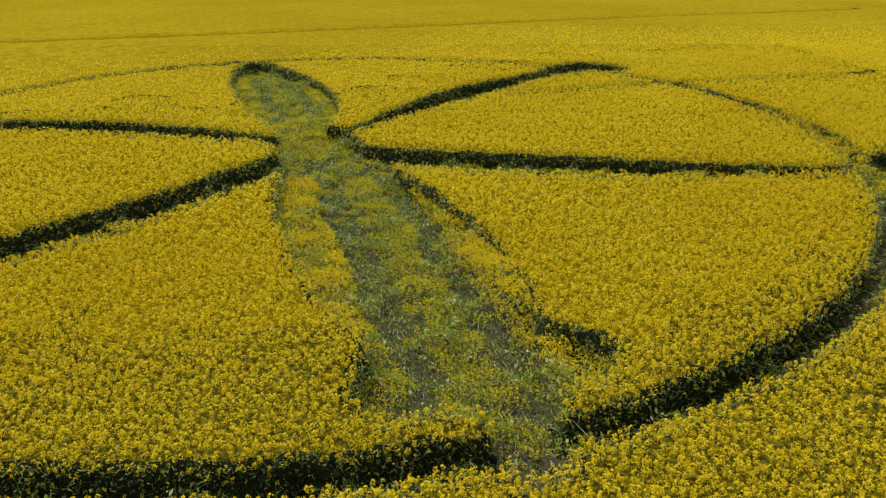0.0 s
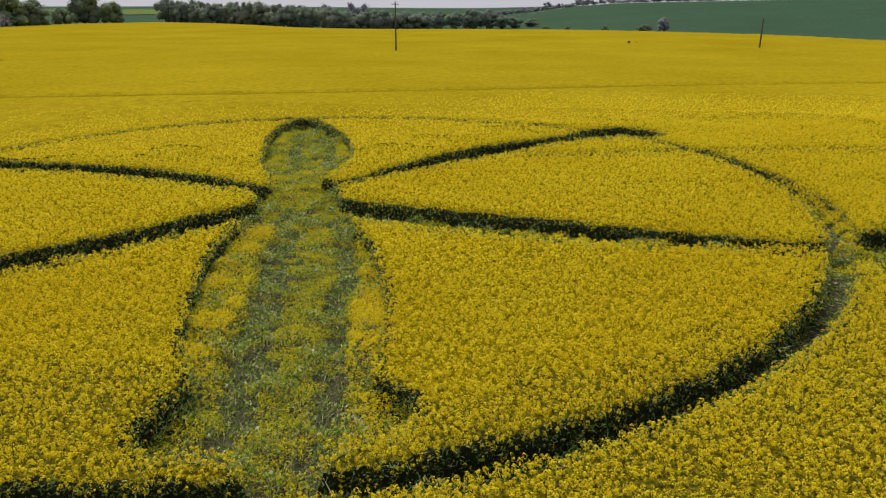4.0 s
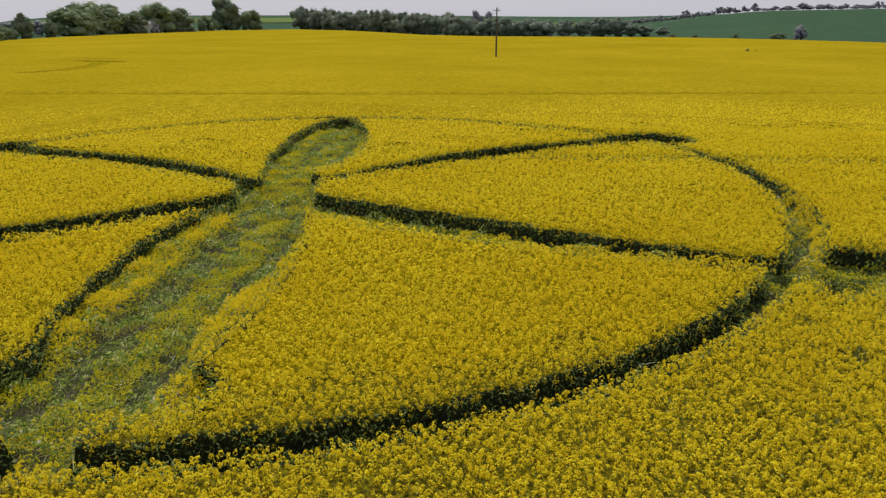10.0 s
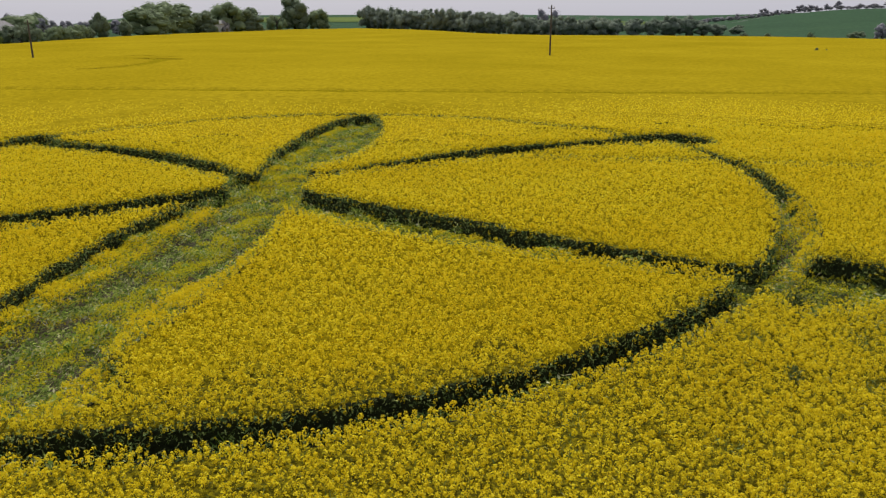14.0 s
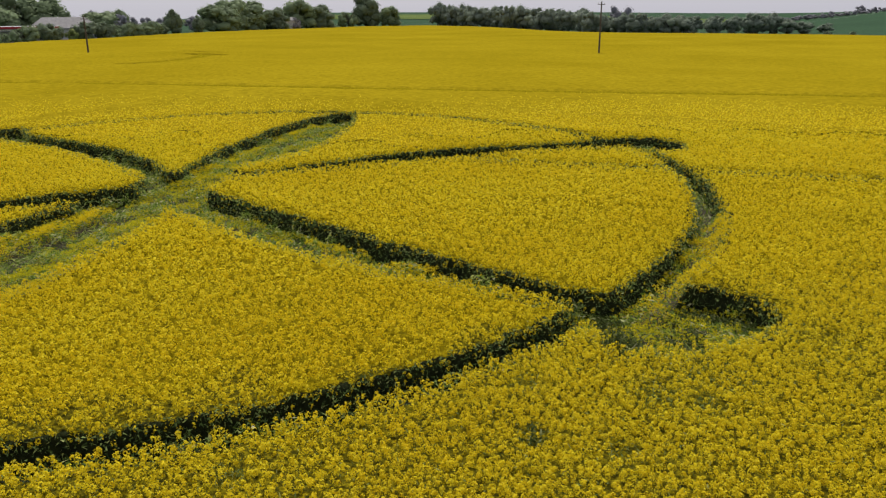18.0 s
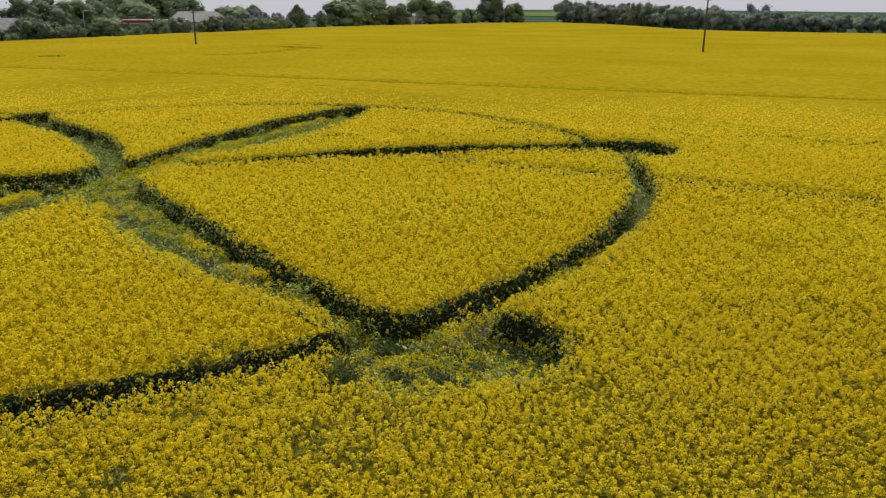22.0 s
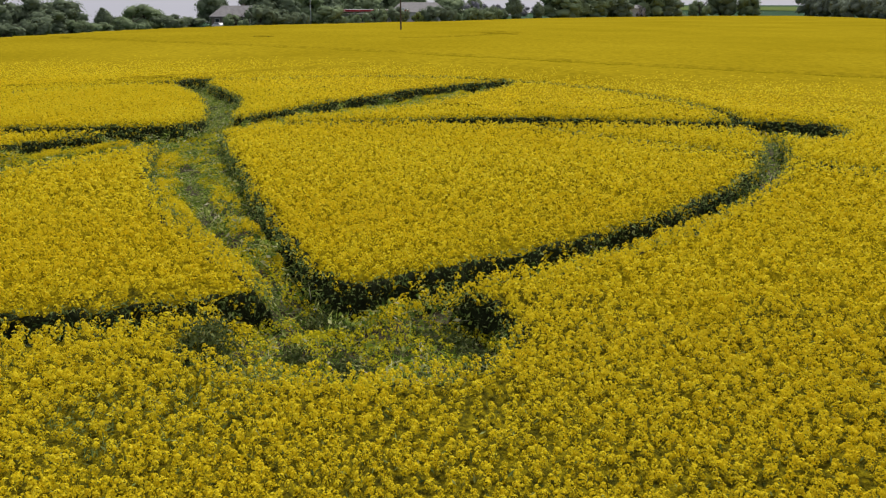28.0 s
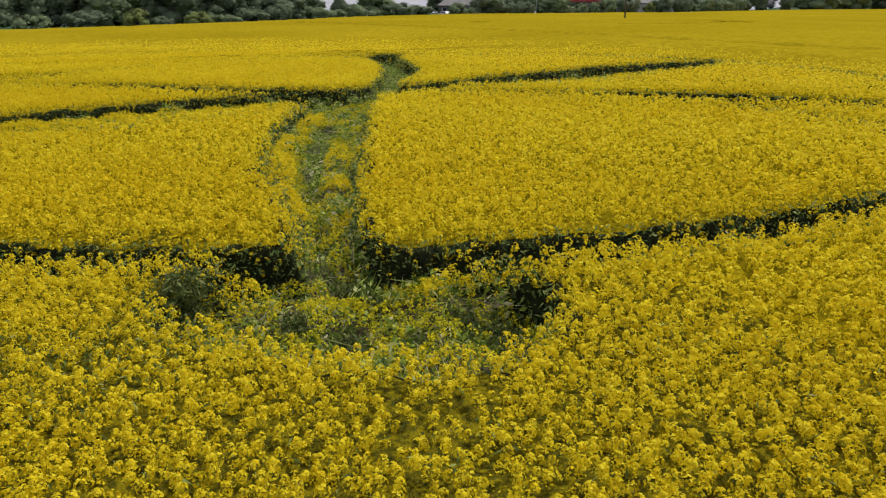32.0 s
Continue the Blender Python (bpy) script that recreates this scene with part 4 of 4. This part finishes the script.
CHALK = plain("chalk_track", [(0.3, (0.42, 0.41, 0.38)), (0.7, (0.55, 0.54, 0.5))], 0.2, 2.0, 0.9, 0.3, 0.05)
rim = []
for x, y in TRACK:
    for side in (-3.0, 3.0):
        rim.append((x + side * 0.6, y + side, float(land(x + side * 0.6, y + side)) + 0.5))
lane = mesh_object("farm_track", rim, [(2 * i, 2 * i + 1, 2 * i + 3, 2 * i + 2) for i in range(len(TRACK) - 1)], CHALK)
tagged(lane, "pale chalky farm track along the green hillside", "track", kind="structure")

# ---- power poles ----
WOOD = plain("weathered_pole_wood", [(0.3, (0.07, 0.055, 0.042)), (0.7, (0.14, 0.115, 0.09))], 3.0, 20.0, 0.85, 0.4, 0.02)
CERAMIC = plain("insulator_glaze", [(0.3, (0.5, 0.5, 0.48)), (0.7, (0.62, 0.62, 0.6))], 3.0, 20.0, 0.3, 0.1, 0.005, 0.5)


def power_pole(x, y, high, lean, label, arm=True):
    base = float(land(x, y))
    pole = new("power_pole")
    pole.matrix_basis = pose(x, y, base, lean, 0, 28)
    rods("shaft", [([(0, 0, -0.5), (0, 0, high * 0.5), (0, 0, high)], [0.19, 0.165, 0.13])], WOOD, pole, 12)
    if arm:
        rods("crossarm", [([(-0.75, 0.16, high - 0.55), (0.75, 0.16, high - 0.55)], [0.07, 0.07])], WOOD, pole, 6)
        for ox, oz in ((-0.65, high - 0.45), (0.65, high - 0.45), (0.0, high)):
            rods("insulator", [([(ox, 0.16 if ox else 0, oz), (ox, 0.16 if ox else 0, oz + 0.12), (ox, 0.16 if ox else 0, oz + 0.22)], [0.03, 0.075, 0.04])], CERAMIC, pole, 8)
    return tagged(pole, label, "pole", "power poles")


power_pole(-33.3, 168.1, 11.2, 0.0, "tall weathered wooden power pole standing in the rapeseed")
power_pole(-121.75, 111.7, 8.2, 0.0, "brown wooden power pole standing in the rapeseed")
power_pole(47.2, 196.0, 7.6, 1.5, "leaning thin wooden pole at the far crest of the field", False)

# ---- buildings ----
WALL = plain("dark_rendered_wall", [(0.3, (0.16, 0.14, 0.12)), (0.7, (0.24, 0.21, 0.18))], 0.6, 8.0, 0.85, 0.3, 0.01)
PALE_WALL = plain("pale_rendered_wall", [(0.3, (0.5, 0.49, 0.46)), (0.7, (0.62, 0.6, 0.57))], 0.5, 8.0, 0.85, 0.3, 0.01)
ROOF = plain("grey_sheet_roof", [(0.3, (0.20, 0.19, 0.19)), (0.7, (0.29, 0.275, 0.27))], 0.8, 6.0, 0.7, 0.4, 0.03)
RED = plain("red_fascia_paint", [(0.3, (0.42, 0.03, 0.04)), (0.7, (0.5, 0.045, 0.05))], 0.6, 8.0, 0.5, 0.1, 0.005, 0.4)
WHITE = plain("white_paint", [(0.3, (0.72, 0.72, 0.72)), (0.7, (0.8, 0.8, 0.8))], 0.6, 8.0, 0.5, 0.1, 0.005, 0.4)
PANE, pane_tree, pane_bsdf = material("window_glass", 0.08, 0.5)
pane_bsdf.inputs["Base Color"].default_value = (0.03, 0.035, 0.04, 1)


def box(name, cx, cy, z0, sx, sy, high, mat, parent, label=""):
    bm = bmesh.new()
    bmesh.ops.create_cube(bm, size=1.0, matrix=Matrix.LocRotScale((cx, cy, z0 + high / 2), None, (sx, sy, high)))
    bmesh.ops.bevel(bm, geom=bm.edges[:], offset=min(sx, sy, high) * 0.03, segments=1, affect="EDGES")
    return part(name, bm, mat, parent, label)


def hip_roof(sx, sy, z0, high, hip, over, mat, parent):
    bm = bmesh.new()
    a, b, t = sx / 2 + over, sy / 2 + over, 0.22
    low = [bm.verts.new(v) for v in ((-a, -b, z0), (a, -b, z0), (a, b, z0), (-a, b, z0))]
    eave = [bm.verts.new((v.co.x, v.co.y, z0 + t)) for v in low]
    r0, r1 = bm.verts.new((-a + hip, 0, z0 + high)), bm.verts.new((a - hip, 0, z0 + high))
    bm.faces.new(list(reversed(low)))
    for i in range(4):
        bm.faces.new((low[i], low[(i + 1) % 4], eave[(i + 1) % 4], eave[i]))
    bm.faces.new((eave[0], eave[1], r1, r0))
    bm.faces.new((eave[1], eave[2], r1))
    bm.faces.new((eave[2], eave[3], r0, r1))
    bm.faces.new((eave[3], eave[0], r0))
    return part("roof", bm, mat, parent)


def window(cx, cy, z0, wide, high, parent):
    frame_part = box("window", cx, cy, z0, wide, 0.1, high, WHITE, parent)
    box("pane", cx, cy - 0.045, z0 + 0.08, wide - 0.16, 0.05, high - 0.16, PANE, frame_part)


def house(x, y, turn, sx, sy, wall_high, roof_high, hip, wall, label, windows, chimney=True):
    h = new("house")
    h.matrix_basis = pose(x, y, float(land(x, y)), 0, 0, turn)
    box("wall", 0, 0, -0.2, sx, sy, wall_high + 0.2, wall, h)
    hip_roof(sx, sy, wall_high, roof_high, hip, 0.5, ROOF, h)
    for i in range(windows):
        window(-sx / 2 + sx * (i + 0.5) / windows, -sy / 2 - 0.03, 1.0, 1.3, 1.4, h)
    box("door", sx / 2 - 1.0, -sy / 2 - 0.04, 0.0, 1.0, 0.08, 2.05, WOOD, h)
    if chimney:
        box("chimney", sx * 0.12, sy * 0.1, wall_high + roof_high * 0.5, 0.7, 0.7, roof_high * 0.5 + 0.5, WALL, h)
    return tagged(h, label, "house")


house(-191.7, 98.0, 62, 13, 9, 2.7, 3.1, 3.0, WALL, "single-storey house with a grey hipped roof behind shrubs", 4)
house(-262, 199, 62, 24, 12, 4.4, 4.2, 5.0, PALE_WALL, "long low building with a grey hipped roof behind the hedge", 6, False)

station = new("roadside_station")
station.matrix_basis = pose(-240, 163, float(land(-240, 163)), 0, 0, 60)
box("wall", 0, 3.5, -0.2, 30, 7, 4.2, PALE_WALL, station)
box("canopy", -4, -2, 4.6, 40, 10, 0.9, WHITE, station, "flat white canopy roof")
box("fascia", -4, -7.06, 4.7, 40.2, 0.1, 0.8, RED, station, "bright red canopy edge band")
box("sign", 13, -7.2, 4.9, 3.2, 0.2, 1.3, WHITE, station, "small white sign box on the canopy")
for i in range(5):
    box("column", -20 + 8 * i, -5.5, -0.2, 0.35, 0.35, 4.8, WHITE, station)
for i in range(6):
    window(-11 + 4.4 * i, -0.03, 0.9, 2.4, 1.9, station)
tagged(station, "long roadside station with a red-edged flat canopy", "building")

shed = new("low_shed")
shed.matrix_basis = pose(-262, 322, float(land(-262, 322)), 0, 0, 70)
box("wall", 0, 0, -0.2, 11, 6, 5.0, PALE_WALL, shed)
hip_roof(11, 6, 4.8, 1.8, 0.3, 0.4, ROOF, shed)
box("door", 0, -3.03, 0, 2.4, 0.1, 2.6, WOOD, shed)
tagged(shed, "pale shed half hidden between round trees", "shed")

long_shed = new("long_shed")
long_shed.matrix_basis = pose(-172, 2, float(land(-172, 2)), 0, 0, 92)
box("wall", 0, 0, -0.2, 46, 8, 3.6, WHITE, long_shed)
hip_roof(46, 8, 3.4, 1.4, 0.3, 0.3, ROOF, long_shed)
box("door", 8, -4.03, 0, 3.0, 0.1, 2.8, WOOD, long_shed)
tagged(long_shed, "long white shed glimpsed between tree trunks", "shed")

RUBBER = plain("tyre_rubber", [(0.3, (0.02, 0.02, 0.02)), (0.7, (0.03, 0.03, 0.03))], 3.0, 20.0, 0.8, 0.2, 0.005)
car = new("parked_car")
car.matrix_basis = pose(-178, 88.5, float(land(-178, 88.5)) + 0.02, 0, 0, 25)
box("body", 0, 0, 0.32, 4.2, 1.7, 0.62, WHITE, car)
bm = bmesh.new()
low = [bm.verts.new(v) for v in ((-1.7, -0.8, 0.94), (1.1, -0.8, 0.94), (1.1, 0.8, 0.94), (-1.7, 0.8, 0.94))]
top = [bm.verts.new(v) for v in ((-1.3, -0.66, 1.46), (0.5, -0.66, 1.46), (0.5, 0.66, 1.46), (-1.3, 0.66, 1.46))]
bm.faces.new(top)
for i in range(4):
    bm.faces.new((low[i], low[(i + 1) % 4], top[(i + 1) % 4], top[i]))
cabin = part("cabin", bm, WHITE, car)
for sy in (-1, 1):
    box("window", -0.4, sy * 0.755, 1.0, 1.7, 0.03, 0.34, PANE, cabin)
    for sx in (-1.3, 1.3):
        rods("wheel", [([(sx, sy * 0.62, 0.33), (sx, sy * 0.86, 0.33)], [0.33, 0.33])], RUBBER, car, 14)
tagged(car, "small white car parked beside the house", "car")

lamp = new("street_lamp")
lamp.matrix_basis = pose(-196, 122, float(land(-196, 122)), 0, 0, 60)
rods("mast", [([(0, 0, -0.3), (0, 0, 7.4), (0.2, 0, 7.8), (1.1, 0, 7.9)], [0.1, 0.07, 0.06, 0.05])], WHITE, lamp, 8)
box("lamp_head", 1.35, 0, 7.84, 0.7, 0.28, 0.14, WHITE, lamp)
tagged(lamp, "slim pale street lamp behind the field", "street lamp")
